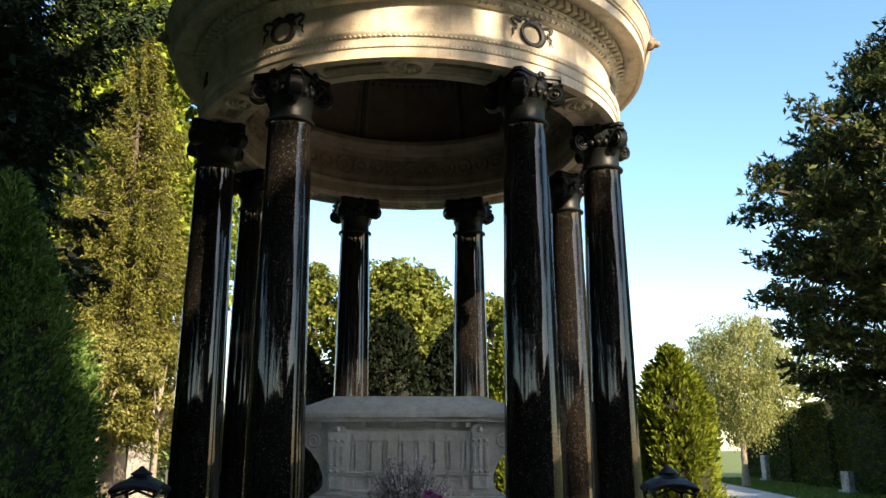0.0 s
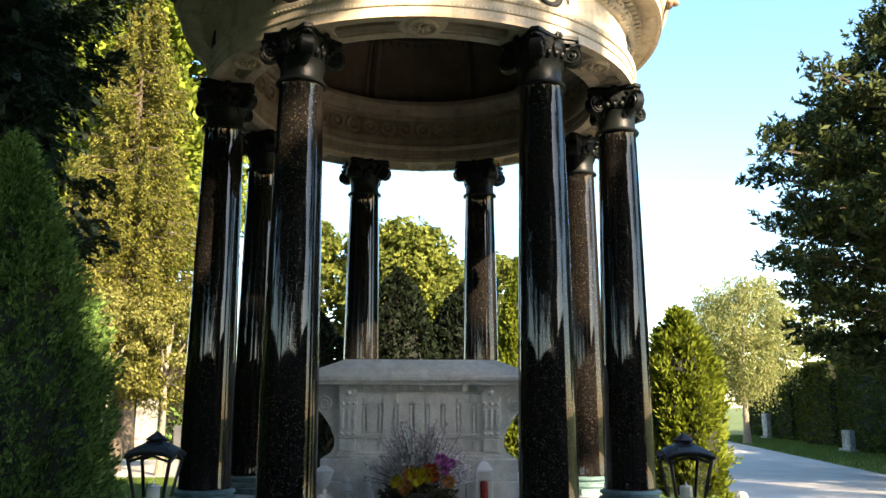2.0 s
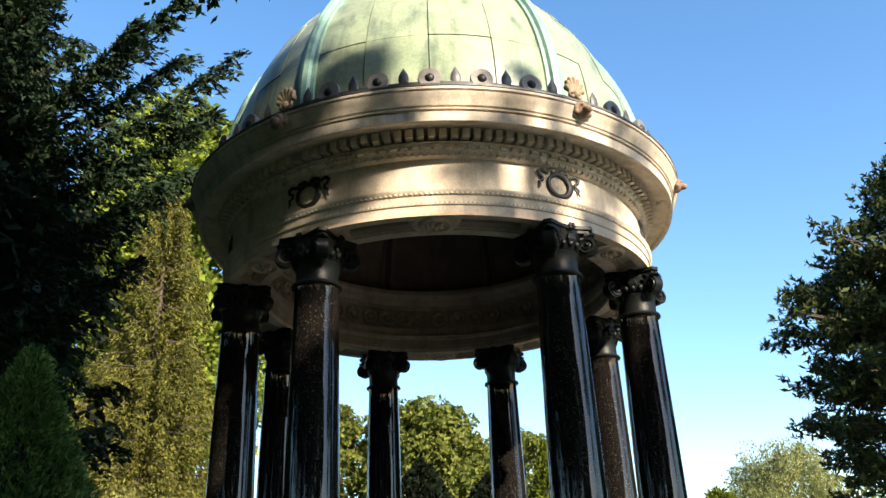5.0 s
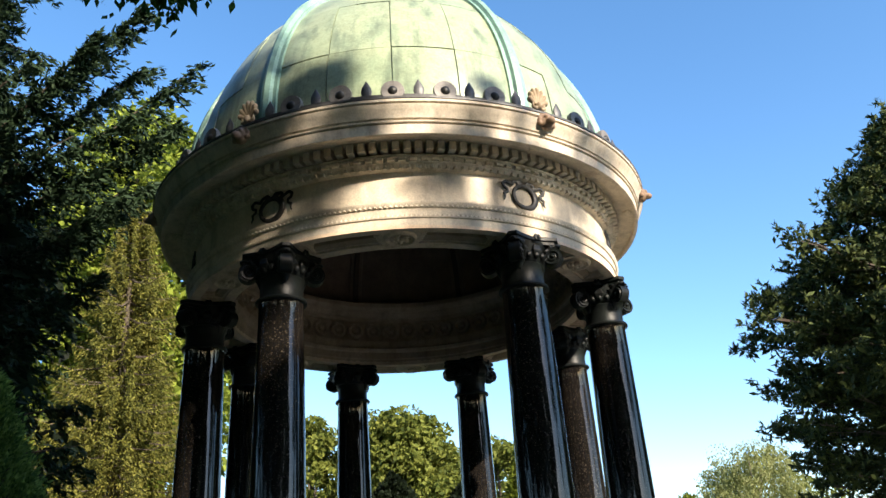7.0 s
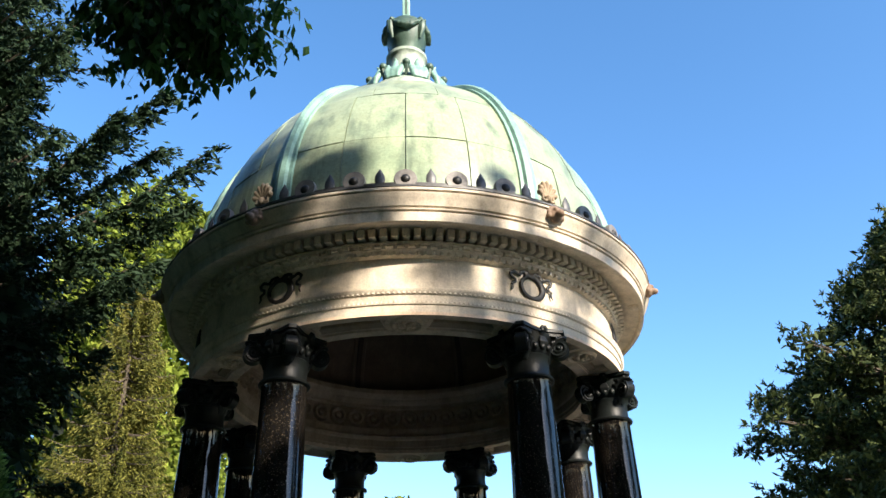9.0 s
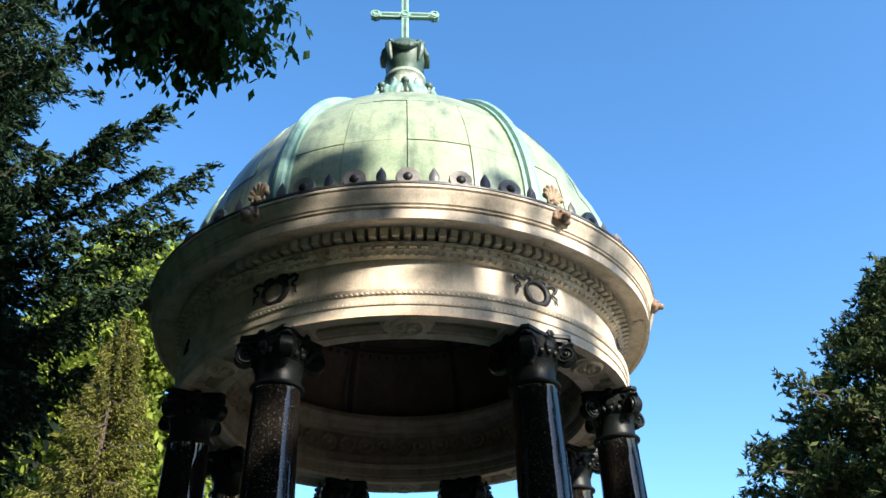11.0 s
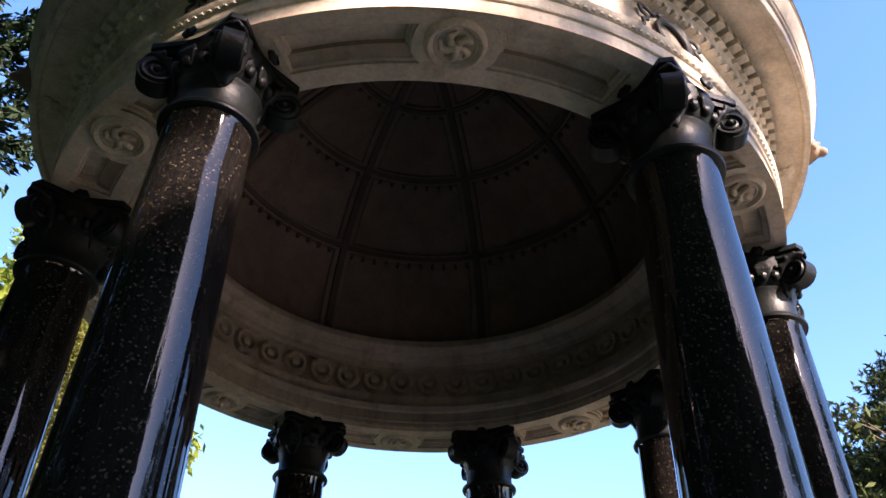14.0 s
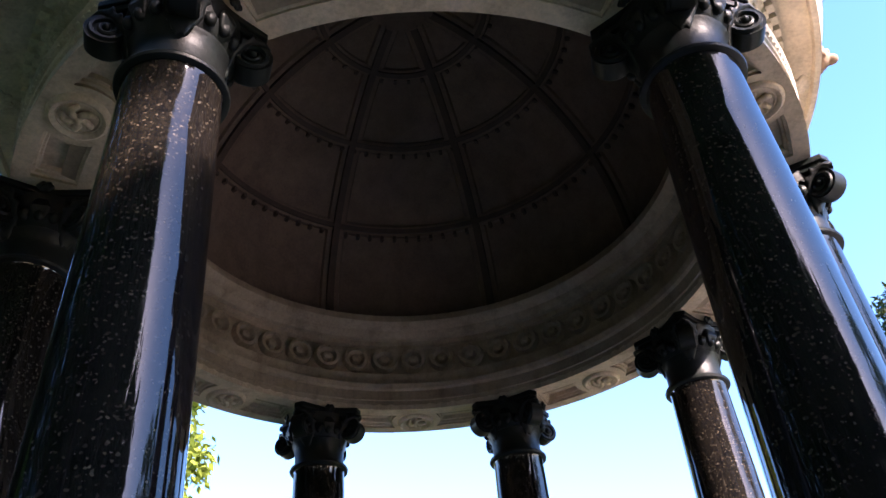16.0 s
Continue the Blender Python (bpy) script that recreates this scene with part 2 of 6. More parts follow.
def place(name, me, parent, m=None, label=""):
    """Links mesh data as one part; m is its pose in the world for a part, and in its parent's frame for a sub-part."""
    ob = new(name, me)
    if parent is not None:
        ob.parent = parent
        if parent.parent is None:
            ob.matrix_parent_inverse = parent.matrix_basis.inverted()
    if m is not None:
        ob.matrix_basis = m
    return tagged(ob, label)


def part(name, bm, material, parent, label="", smooth=False, m=None):
    return place(name, mesh_of(name, bm, material, smooth), parent, m, label)


def lathe(profile, segs=96, closed=False, bm=None, a0=0.0, a1=360.0, r0=0.0):
    """Turns a profile of (radius, z) round the z axis."""
    bm = bm or bmesh.new()
    full = abs(a1 - a0 - 360) < 1e-6
    cols = []
    for i in range(segs if full else segs + 1):
        a = radians(a0 + (a1 - a0) * i / segs)
        cols.append([bm.verts.new((r * math.sin(a), -r * math.cos(a), z)) for r, z in profile])
    k = len(profile)
    for i in range(segs):
        c, d = cols[i], cols[(i + 1) % len(cols)]
        for j in range(k if closed else k - 1):
            f = [c[j], d[j], d[(j + 1) % k], c[(j + 1) % k]]
            try:
                bm.faces.new(f)
            except ValueError:
                pass
    if closed and not full:
        bm.faces.new(cols[0])
        bm.faces.new(cols[-1])
    return bm


def capped(profile, segs=32):
    """A turned solid: the profile's ends run to the axis."""
    bm = lathe([(max(r, 1e-4), z) for r, z in profile], segs)
    bmesh.ops.remove_doubles(bm, verts=bm.verts, dist=2e-4)
    bmesh.ops.holes_fill(bm, edges=bm.edges, sides=0)
    return bm


def box(bm, x0, x1, y0, y1, z0, z1, m=None, bev=0.0):
    r = bmesh.ops.create_cube(bm, size=1)
    t = Matrix.Translation(((x0 + x1) / 2, (y0 + y1) / 2, (z0 + z1) / 2)) @ Matrix.Diagonal((x1 - x0, y1 - y0, z1 - z0, 1))
    bmesh.ops.transform(bm, matrix=t, verts=r["verts"])
    if bev:
        es = {e for v in r["verts"] for e in v.link_edges}
        got = bmesh.ops.bevel(bm, geom=list(es), offset=bev, segments=2, affect="EDGES", profile=0.6)
        vs = list({v for f in got["faces"] for v in f.verts} | {v for v in r["verts"] if v.is_valid})
    else:
        vs = r["verts"]
    if m is not None:
        bmesh.ops.transform(bm, matrix=m, verts=vs)
    return bm


def boxed(*a, **k):
    return box(bmesh.new(), *a, **k)


def prism(poly, z0, z1, bev=0.0):
    bm = bmesh.new()
    f = bm.faces.new([bm.verts.new((x, y, z0)) for x, y in poly])
    up = bmesh.ops.extrude_face_region(bm, geom=[f])
    bmesh.ops.translate(bm, vec=(0, 0, z1 - z0), verts=[v for v in up["geom"] if isinstance(v, bmesh.types.BMVert)])
    bmesh.ops.recalc_face_normals(bm, faces=bm.faces)
    if bev:
        bmesh.ops.bevel(bm, geom=bm.edges[:], offset=bev, segments=2, affect="EDGES", profile=0.6)
    return bm


def tube(bm, pts, radii, sides=8):
    """A tapered tube along a line of points."""
    pts = [Vector(p) for p in pts]
    rings = []
    for i, p in enumerate(pts):
        d = (pts[min(i + 1, len(pts) - 1)] - pts[max(i - 1, 0)]).normalized()
        u = d.orthogonal().normalized() if i == 0 else (u - d * u.dot(d)).normalized()
        w = d.cross(u)
        rings.append([bm.verts.new(p + radii[i] * (u * math.cos(2 * math.pi * k / sides) + w * math.sin(2 * math.pi * k / sides))) for k in range(sides)])
    for a, b in zip(rings, rings[1:]):
        for k in range(sides):
            bm.faces.new((a[k], a[(k + 1) % sides], b[(k + 1) % sides], b[k]))
    bm.faces.new(rings[0])
    bm.faces.new(rings[-1])
    return bm


def ball(bm, c, r, scale=(1, 1, 1), seg=12, ring=8):
    g = bmesh.ops.create_uvsphere(bm, u_segments=seg, v_segments=ring, radius=r)
    bmesh.ops.transform(bm, matrix=Matrix.Translation(c) @ Matrix.Diagonal((*scale, 1)), verts=g["verts"])
    return g["verts"]


def fused(me, voxel):
    """Melts the overlapping lumps of a carved ornament into one skin."""
    ob = new("melt", me)
    md = ob.modifiers.new("remesh", "REMESH")
    md.mode, md.voxel_size, md.use_smooth_shade = "VOXEL", voxel, True
    sm = ob.modifiers.new("smooth", "SMOOTH")
    sm.iterations, sm.factor = 2, 0.5
    dg = bpy.context.evaluated_depsgraph_get()
    out = bpy.data.meshes.new_from_object(ob.evaluated_get(dg))
    bpy.data.objects.remove(ob)
    out.name = me.name
    if not out.materials:
        out.materials.append(me.materials[0])
    return out


def turn(a):
    """Round the rotunda's axis by a degrees, counted from the front towards the right."""
    return Matrix.Rotation(radians(a), 4, "Z")


rng = np.random.default_rng(7)


def leaf_mesh(name, pts, along, length, width, material, jitter=0.5, bend=0.0):
    """Many small kite-shaped leaves at pts, pointing along, as one mesh."""
    n = len(pts)
    along = along + rng.normal(0, jitter, (n, 3))
    along /= np.linalg.norm(along, axis=1)[:, None] + 1e-9
    side = np.cross(along, rng.normal(0, 1, (n, 3)))
    side /= np.linalg.norm(side, axis=1)[:, None] + 1e-9
    s = rng.uniform(0.65, 1.35, n)[:, None]
    L, W = length * s, width * s
    v = np.empty((n, 4, 3), np.float32)
    v[:, 0] = pts - along * L * 0.5
    v[:, 1] = pts + side * W * 0.5 - along * L * 0.05
    v[:, 2] = pts + along * L * 0.5
    v[:, 3] = pts - side * W * 0.5 - along * L * 0.05
    v[:, 2, 2] -= (bend * L)[:, 0]
    me = bpy.data.meshes.new(name)
    me.vertices.add(n * 4)
    me.vertices.foreach_set("co", v.ravel())
    me.loops.add(n * 4)
    me.loops.foreach_set("vertex_index", np.arange(n * 4, dtype=np.int32))
    me.polygons.add(n)
    me.polygons.foreach_set("loop_start", np.arange(0, n * 4, 4, dtype=np.int32))
    me.polygons.foreach_set("loop_total", np.full(n, 4, np.int32))
    me.update(calc_edges=True)
    me.materials.append(material)
    return me


def unit(n):
    d = rng.normal(0, 1, (n, 3))
    return d / np.linalg.norm(d, axis=1)[:, None]


# ---------------------------------------------------------------- ground, road, path
GZ = 0.19
bm = bmesh.new()
bmesh.ops.create_grid(bm, x_segments=60, y_segments=60, size=600)
for v in bm.verts:
    v.co.z = GZ
tagged(part("ground", bm, LAWN, None), "mown green cemetery lawn reaching the horizon", "ground", kind="structure")

RD = Vector((0.16, 0.987, 0))            # the road's direction
RS = Vector((0.987, -0.16, 0))
bm = bmesh.new()


def strip(bm, p, d, s, l0, l1, w, z0, z1):
    a = [p + d * l0, p + d * l1, p + d * l1 + s * w, p + d * l0 + s * w]
    lo = [bm.verts.new((q.x, q.y, z0)) for q in a]
    hi = [bm.verts.new((q.x, q.y, z1)) for q in a]
    bm.faces.new(hi)
    bm.faces.new(lo[::-1])
    for i in range(4):
        bm.faces.new((lo[i], lo[(i + 1) % 4], hi[(i + 1) % 4], hi[i]))


strip(bm, Vector((4.35, 0, 0)), RD, RS, -60, 120, 5.0, GZ - 0.05, GZ + 0.012)
tagged(part("road", bm, ROAD, None), "pale gravelled asphalt lane with tree shadows", "road", kind="structure")
bm = bmesh.new()
strip(bm, Vector((3.6, 12.6, 0)), Vector((-1, 0.02, 0)), Vector((0, 1, 0)), -2, 60, 6.0, GZ - 0.05, GZ + 0.010)
tagged(part("path", bm, ROAD, None), "bright gravel cross path between lawns", "path", kind="structure")

# ---------------------------------------------------------------- platform and steps
PZ = 1.095
AP = 2.07
octo = [(AP / math.cos(radians(22.5)) * math.sin(radians(22.5 + 45 * k)), -AP / math.cos(radians(22.5)) * math.cos(radians(22.5 + 45 * k))) for k in range(8)]


def clipped(poly, nx, ny, d):
    """The part of a polygon where nx*x + ny*y <= d."""
    out = []
    for (x0, y0), (x1, y1) in zip(poly, poly[1:] + poly[:1]):
        a, b = nx * x0 + ny * y0 - d, nx * x1 + ny * y1 - d
        if a <= 0:
            out.append((x0, y0))
        if a * b < 0:
            k = a / (a - b)
            out.append((x0 + k * (x1 - x0), y0 + k * (y1 - y0)))
    return out


plat = thing("platform", (0, 0, GZ), "octagonal grey granite platform with flagstone top", "platform")
part("body", prism([(x * 0.985, y * 0.985) for x, y in octo], GZ, PZ - 0.075, 0.008), GREY, plat)
rows_y = [-2.2, -1.28, -0.45, 0.4, 1.25, 2.2]
for i, (y0, y1) in enumerate(zip(rows_y, rows_y[1:])):
    cuts = [-2.3, -0.62, 0.7, 2.3] if i % 2 else [-2.3, -1.1, 0.05, 1.05, 2.3]
    for x0, x1 in zip(cuts, cuts[1:]):
        q = clipped(clipped(clipped(clipped(octo, 0, 1, y1 - 0.003), 0, -1, -y0 - 0.003), 1, 0, x1 - 0.003), -1, 0, -x0 - 0.003)
        if len(q) > 2:
            part("flagstone", prism(q, PZ - 0.074, PZ, 0.005), GREY, plat)

steps = thing("stone_steps", (0, -2.6, GZ), "worn grey granite steps up to the platform", "steps")
edges = [-2.07, -2.325, -2.695, -3.06]
for i in range(3):
    z1 = PZ - 0.227 * (i + 1)
    y1, y0 = edges[i], edges[i + 1]
    bm = boxed(-0.90, 0.90, y0 + 0.02, y1 + (0.0 if i == 0 else 0.02) - 0.004, GZ, z1 - 0.05, bev=0.004)
    part("step", bm, GREY, steps)
    part("tread", boxed(-0.90, 0.90, y0, y1 - 0.004, z1 - 0.049, z1, bev=0.012), GREY, steps)


def cheek(sx):
    c = thing("stair_cheek", (sx * 1.0, -2.6, GZ), "weathered stone stair cheek with moulded capping", "stair wall", "stair cheeks beside the steps")
    x0, x1 = (0.905, 1.115)
    q = lambda a, b: (a, b) if sx > 0 else (-b, -a)
    zt = 0.86
    part("pier", boxed(*q(x0, x1), -2.40, -2.075, GZ, 1.0, bev=0.006), SANDSTONE, c)
    part("moulding", boxed(*q(x0 - 0.03, x1 + 0.03), -2.43, -2.078, 0.93, 0.955, bev=0.01), SANDSTONE, c)
    part("moulding", boxed(*q(x0 - 0.02, x1 + 0.02), -2.42, -2.077, 1.0, 1.03, bev=0.012), SANDSTONE, c)
    part("capping", boxed(*q(x0 - 0.055, x1 + 0.055), -2.455, -2.076, 1.031, 1.082, bev=0.014), SANDSTONE, c)
    part("wall", boxed(*q(x0 + 0.005, x1 - 0.005), -3.11, -2.404, GZ, zt - 0.075, bev=0.005), SANDSTONE, c)
    part("moulding", boxed(*q(x0 - 0.02, x1 + 0.02), -3.135, -2.404, zt - 0.125, zt - 0.10, bev=0.01), SANDSTONE, c)
    part("moulding", boxed(*q(x0 - 0.025, x1 + 0.025), -3.14, -2.404, zt - 0.074, zt - 0.045, bev=0.01), SANDSTONE, c)
    part("capping", boxed(*q(x0 - 0.05, x1 + 0.05), -3.17, -2.404, zt - 0.044, zt, bev=0.012), SANDSTONE, c)


cheek(1)
cheek(-1)


def knob_post(x, y, z_base, s=1.0, wide=0.40):
    """A squat stone post: plinth block, flared base, four scrolls and a ribbed acorn dome."""
    p = thing("knob_post", (x, y, GZ), "weathered stone border post with ribbed acorn knob and scrolls", "post", "knob posts of the grave border")
    T = Matrix.Translation((x, y, z_base))
    h = wide / 2
    bm = prism([(-h, -h), (h, -h), (h, h), (-h, h)], GZ - z_base, -0.05, 0.008)
    part("block", bm, SANDSTONE, p, m=T)
    bm = bmesh.new()
    lo = [bm.verts.new((sx * h, sy * h, -0.048)) for sx, sy in ((-1, -1), (1, -1), (1, 1), (-1, 1))]
    hi = [bm.verts.new((sx * h * 0.86, sy * h * 0.86, 0)) for sx, sy in ((-1, -1), (1, -1), (1, 1), (-1, 1))]
    bm.faces.new(hi)
    bm.faces.new(lo[::-1])
    for i in range(4):
        bm.faces.new((lo[i], lo[(i + 1) % 4], hi[(i + 1) % 4], hi[i]))
    part("weathering", bm, SANDSTONE, p, m=T)
    prof = [(0, 0), (0.158, 0), (0.168, 0.008), (0.169, 0.040), (0.160, 0.050), (0.150, 0.050), (0.150, 0.058), (0.124, 0.076), (0.098, 0.100), (0.072, 0.130), (0.054, 0.158), (0.048, 0.178), (0.052, 0.191), (0, 0.191)]
    part("base", capped([(r * s, z * s) for r, z in prof], 32), SANDSTONE, p, m=T, smooth=True)
    bm = capped([(0, 0.191 * s), (0.078 * s, 0.191 * s), (0.086 * s, 0.20 * s), (0.084 * s, 0.212 * s), (0.074 * s, 0.218 * s), (0.076 * s, 0.235 * s), (0.068 * s, 0.265 * s), (0.05 * s, 0.29 * s), (0.02 * s, 0.304 * s), (0, 0.306 * s)], 40)
    for v in bm.verts:
        if v.co.z > 0.222 * s:
            a = math.atan2(v.co.y, v.co.x)
            k = 1 - 0.12 * (0.5 + 0.5 * math.cos(a * 10))
            v.co.x *= k
            v.co.y *= k
    part("acorn", bm, SANDSTONE, p, m=T, smooth=True)
    bm = bmesh.new()
    path = [(0.148, 0.096), (0.156, 0.084), (0.146, 0.072), (0.132, 0.076), (0.120, 0.096), (0.110, 0.130), (0.107, 0.165), (0.099, 0.190), (0.082, 0.199), (0.064, 0.193), (0.056, 0.176), (0.062, 0.160), (0.076, 0.155), (0.087, 0.164), (0.084, 0.178), (0.074, 0.178)]
    for off in (-0.019, 0.0, 0.019):
        wide_ = 0.0125 if off else 0.010
        tube(bm, [(off * s * (1.0 if z > 0.1 else 0.8), -r * s, z * s) for r, z in path], [wide_ * s * (1 if k < 11 else 0.75) for k in range(len(path))], 7)
    me = mesh_of("scroll", bm, SANDSTONE, True)
    for k in range(4):
        place("scroll", me, p, T @ turn(90 * k))
    return p


knob_post(1.172, -3.30, 0.76)
knob_post(-1.16, -3.30, 0.765)
for x, y in ((3.75, 0.02), (3.72, 2.55), (3.7, 5.3), (-3.9, -3.3)):
    knob_post(x, y, 0.62, 1.0, 0.36)
border = thing("stone_border", (3.73, 0.0, GZ), "low weathered stone border of the grave plot", "border")
part("kerb", boxed(3.62, 3.84, 0.21, 2.36, GZ, 0.44, bev=0.012), SANDSTONE, border)
part("kerb", boxed(3.61, 3.83, 2.74, 5.11, GZ, 0.44, bev=0.012), SANDSTONE, border)
part("kerb", boxed(3.64, 3.86, -3.4, -0.17, GZ, 0.44, bev=0.012), SANDSTONE, border)

# marble plaque with its inscription on the slanted side of the platform
plq = thing("inscription_plaque", (1.464, -1.464, GZ), "white marble plaque with carved inscription bars", "plaque")
PM = turn(45) @ Matrix.Translation((0, -AP - 0.001, 0))
part("slab", boxed(-0.80, 0.80, -0.026, -0.002, 0.32, PZ - 0.085, bev=0.004), PLAQUE, plq, m=PM)
for z, h, spans in ((0.90, 0.085, ((-0.50, -0.22), (-0.16, 0.16))), (0.775, 0.05, ((-0.46, -0.30), (-0.27, -0.19), (-0.16, -0.12), (-0.06, 0.02), (0.05, 0.15)))):
    for x0, x1 in spans:
        part("letter_bar", boxed(x0, x1, -0.029, -0.0255, z - h / 3, z + h / 3), INK, plq, m=PM)

# ---------------------------------------------------------------- rotunda
rot = thing("rotunda", (0, 0, PZ), "domed cream stone rotunda on eight polished black granite columns", "rotunda")
COLS = [30.0 + 300.0 / 7 * k for k in range(8)]
RC = 1.75
ZB, ZN, ZS = 1.25, 4.225, 4.54       # shaft foot, shaft neck, soffit

# columns
me_shaft = mesh_of("column", capped([(0, ZB - PZ), (0.206, ZB - PZ), (0.206, ZB - PZ + 0.02), (0.200, ZB - PZ + 0.05)] + [(0.200 - 0.042 * (k / 12) ** 1.5, ZB - PZ + 0.05 + (ZN - 0.065 - ZB - 0.07) * k / 12) for k in range(1, 13)] + [(0.165, ZN - 0.065 - PZ), (0, ZN - 0.065 - PZ)], 48), GRANITE, True)
me_foot = mesh_of("base", capped([(0, 0.054), (0.238, 0.054), (0.250, 0.064), (0.252, 0.078), (0.244, 0.092), (0.226, 0.097), (0.220, 0.108), (0.222, 0.118), (0.236, 0.122), (0.240, 0.132), (0.234, 0.143), (0.214, 0.148), (0.208, 0.156), (0, 0.156)], 48), VERDIGRIS, True)
me_plinth = mesh_of("plinth", boxed(-0.248, 0.248, -0.248, 0.248, 0, 0.055, bev=0.006), VERDIGRIS)
Z0 = ZN - PZ
me_neck = mesh_of("astragal", capped([(0, Z0 - 0.070), (0.170, Z0 - 0.069), (0.182, Z0 - 0.062), (0.185, Z0 - 0.052), (0.180, Z0 - 0.041), (0.166, Z0 - 0.037), (0, Z0 - 0.035)], 40), BRONZE, True)
bm = capped([(0, Z0 - 0.04), (0.160, Z0 - 0.038), (0.155, Z0 - 0.02), (0.154, Z0 + 0.03), (0.158, Z0 + 0.085), (0.168, Z0 + 0.10), (0.172, Z0 + 0.11), (0.162, Z0 + 0.118), (0.185, Z0 + 0.145), (0.196, Z0 + 0.175), (0.180, Z0 + 0.20), (0.19, Z0 + 0.235), (0.2, Z0 + 0.27), (0, Z0 + 0.27)], 40)
for k in range(20):      # egg moulding
    a = 2 * math.pi * k / 20
    ball(bm, (0.186 * math.cos(a), 0.186 * math.sin(a), Z0 + 0.16), 0.024, (1, 1, 1.25), 8, 6)
me_bell = mesh_of("capital", bm, BRONZE, True)
# abacus with four hollow sides and blunt horns
ab = []
for k in range(4):
    base = math.pi / 4 + k * math.pi / 2
    ab.append((0.287 * math.cos(base - 0.10), 0.287 * math.sin(base - 0.10)))
    ab.append((0.287 * math.cos(base + 0.10), 0.287 * math.sin(base + 0.10)))
    for j in range(1, 8):
        u = j / 8
        p0 = Vector((0.287 * math.cos(base + 0.10), 0.287 * math.sin(base + 0.10)))
        p1 = Vector((0.287 * math.cos(base + math.pi / 2 - 0.10), 0.287 * math.sin(base + math.pi / 2 - 0.10)))
        q = p0.lerp(p1, u)
        q *= 1 - 0.20 * math.sin(math.pi * u)
        ab.append((q.x, q.y))
bm = prism([(x * 0.93, y * 0.93) for x, y in ab], Z0 + 0.255, Z0 + 0.282, 0.004)
tmp = prism(ab, Z0 + 0.283, ZS - PZ - 0.002, 0.005)
tm = bpy.data.meshes.new("tmp")
tmp.to_mesh(tm)
tmp.free()
bm.from_mesh(tm)
me_abacus = mesh_of("abacus", bm, BRONZE)
# volute: a thick scroll under each horn
bm = bmesh.new()
bmesh.ops.create_cone(bm, cap_ends=True, segments=24, radius1=0.066, radius2=0.066, depth=0.062, matrix=Matrix.Rotation(math.pi / 2, 4, "X"))
for sy in (-1, 1):
    pts = []
    for i in range(34):
        th = i / 33 * 2 * math.pi * 2.1
        r = 0.064 * (1 - 0.82 * i / 33)
        pts.append((r * math.cos(th + 1.6), sy * 0.033, r * math.sin(th + 1.6)))
    tube(bm, pts, [0.0105 * (1 - 0.35 * i / 33) for i in range(34)], 6)
    ball(bm, (0, sy * 0.035, 0), 0.014, seg=8, ring=6)
me_volute = mesh_of("volute", bm, BRONZE, True)
# small egg ornament under the middle of each side, with a flower on the abacus
bm = bmesh.new()
for k in range(5):
    a = (k - 2) * 0.42
    tube(bm, [(0.020 * math.sin(a), -0.196, Z0 + 0.235), (0.040 * math.sin(a), -0.204, Z0 + 0.19), (0.026 * math.sin(a), -0.192, Z0 + 0.145)], [0.008, 0.013, 0.005], 6)
for k in range(6):
    a = 2 * math.pi * k / 6
    ball(bm, (0.024 * math.cos(a), -0.222, Z0 + 0.285 + 0.018 * math.sin(a)), 0.014, (1, 0.7, 1), 8, 6)
ball(bm, (0, -0.228, Z0 + 0.285), 0.012, seg=8, ring=6)
me_frond = fused(mesh_of("egg_ornament", bm, BRONZE, True), 0.005)
# ribbed acanthus leaf that climbs from the neck and curls over each horn
bm = bmesh.new()
spine = [(0.160, 0.075, 0.012), (0.176, 0.120, 0.030), (0.200, 0.165, 0.052), (0.232, 0.215, 0.060), (0.262, 0.250, 0.052), (0.290, 0.268, 0.034), (0.304, 0.255, 0.014)]
for k in range(7):
    u = (k - 3) / 3
    pts = [(u * w, -(r - 0.030 * abs(u) * (w / 0.06)), Z0 + z - 0.016 * abs(u)) for r, z, w in spine]
    tube(bm, pts, [0.007, 0.011, 0.0135, 0.014, 0.0125, 0.010, 0.005], 6)
for sx in (-1, 1):
    for r, z, w in spine[1:5]:
        tube(bm, [(sx * w * 0.7, -(r - 0.02), Z0 + z - 0.01), (sx * (w + 0.014), -(r - 0.034), Z0 + z - 0.004), (sx * (w + 0.022), -(r - 0.036), Z0 + z - 0.022)], [0.010, 0.011, 0.004], 6)
me_acanthus = fused(mesh_of("acanthus", bm, BRONZE, True), 0.0075)

for a in COLS:
    M = turn(a) @ Matrix.Translation((0, -RC, PZ))
    col = place("column", me_shaft, rot, M, "polished black speckled granite column")
    for nm, me in (("plinth", me_plinth), ("base", me_foot), ("astragal", me_neck), ("capital", me_bell), ("abacus", me_abacus)):
        place(nm, me, col)
    for k in range(4):
        place("volute", me_volute, col, turn(45 + 90 * k) @ Matrix.Translation((0, -0.238, Z0 + 0.168)) @ Matrix.Rotation(-math.pi / 2, 4, "Z") @ Matrix.Diagonal((1.08, 1.25, 1.08, 1)))
        place("egg_ornament", me_frond, col, turn(90 * k))
        place("acanthus", me_acanthus, col, turn(45 + 90 * k))

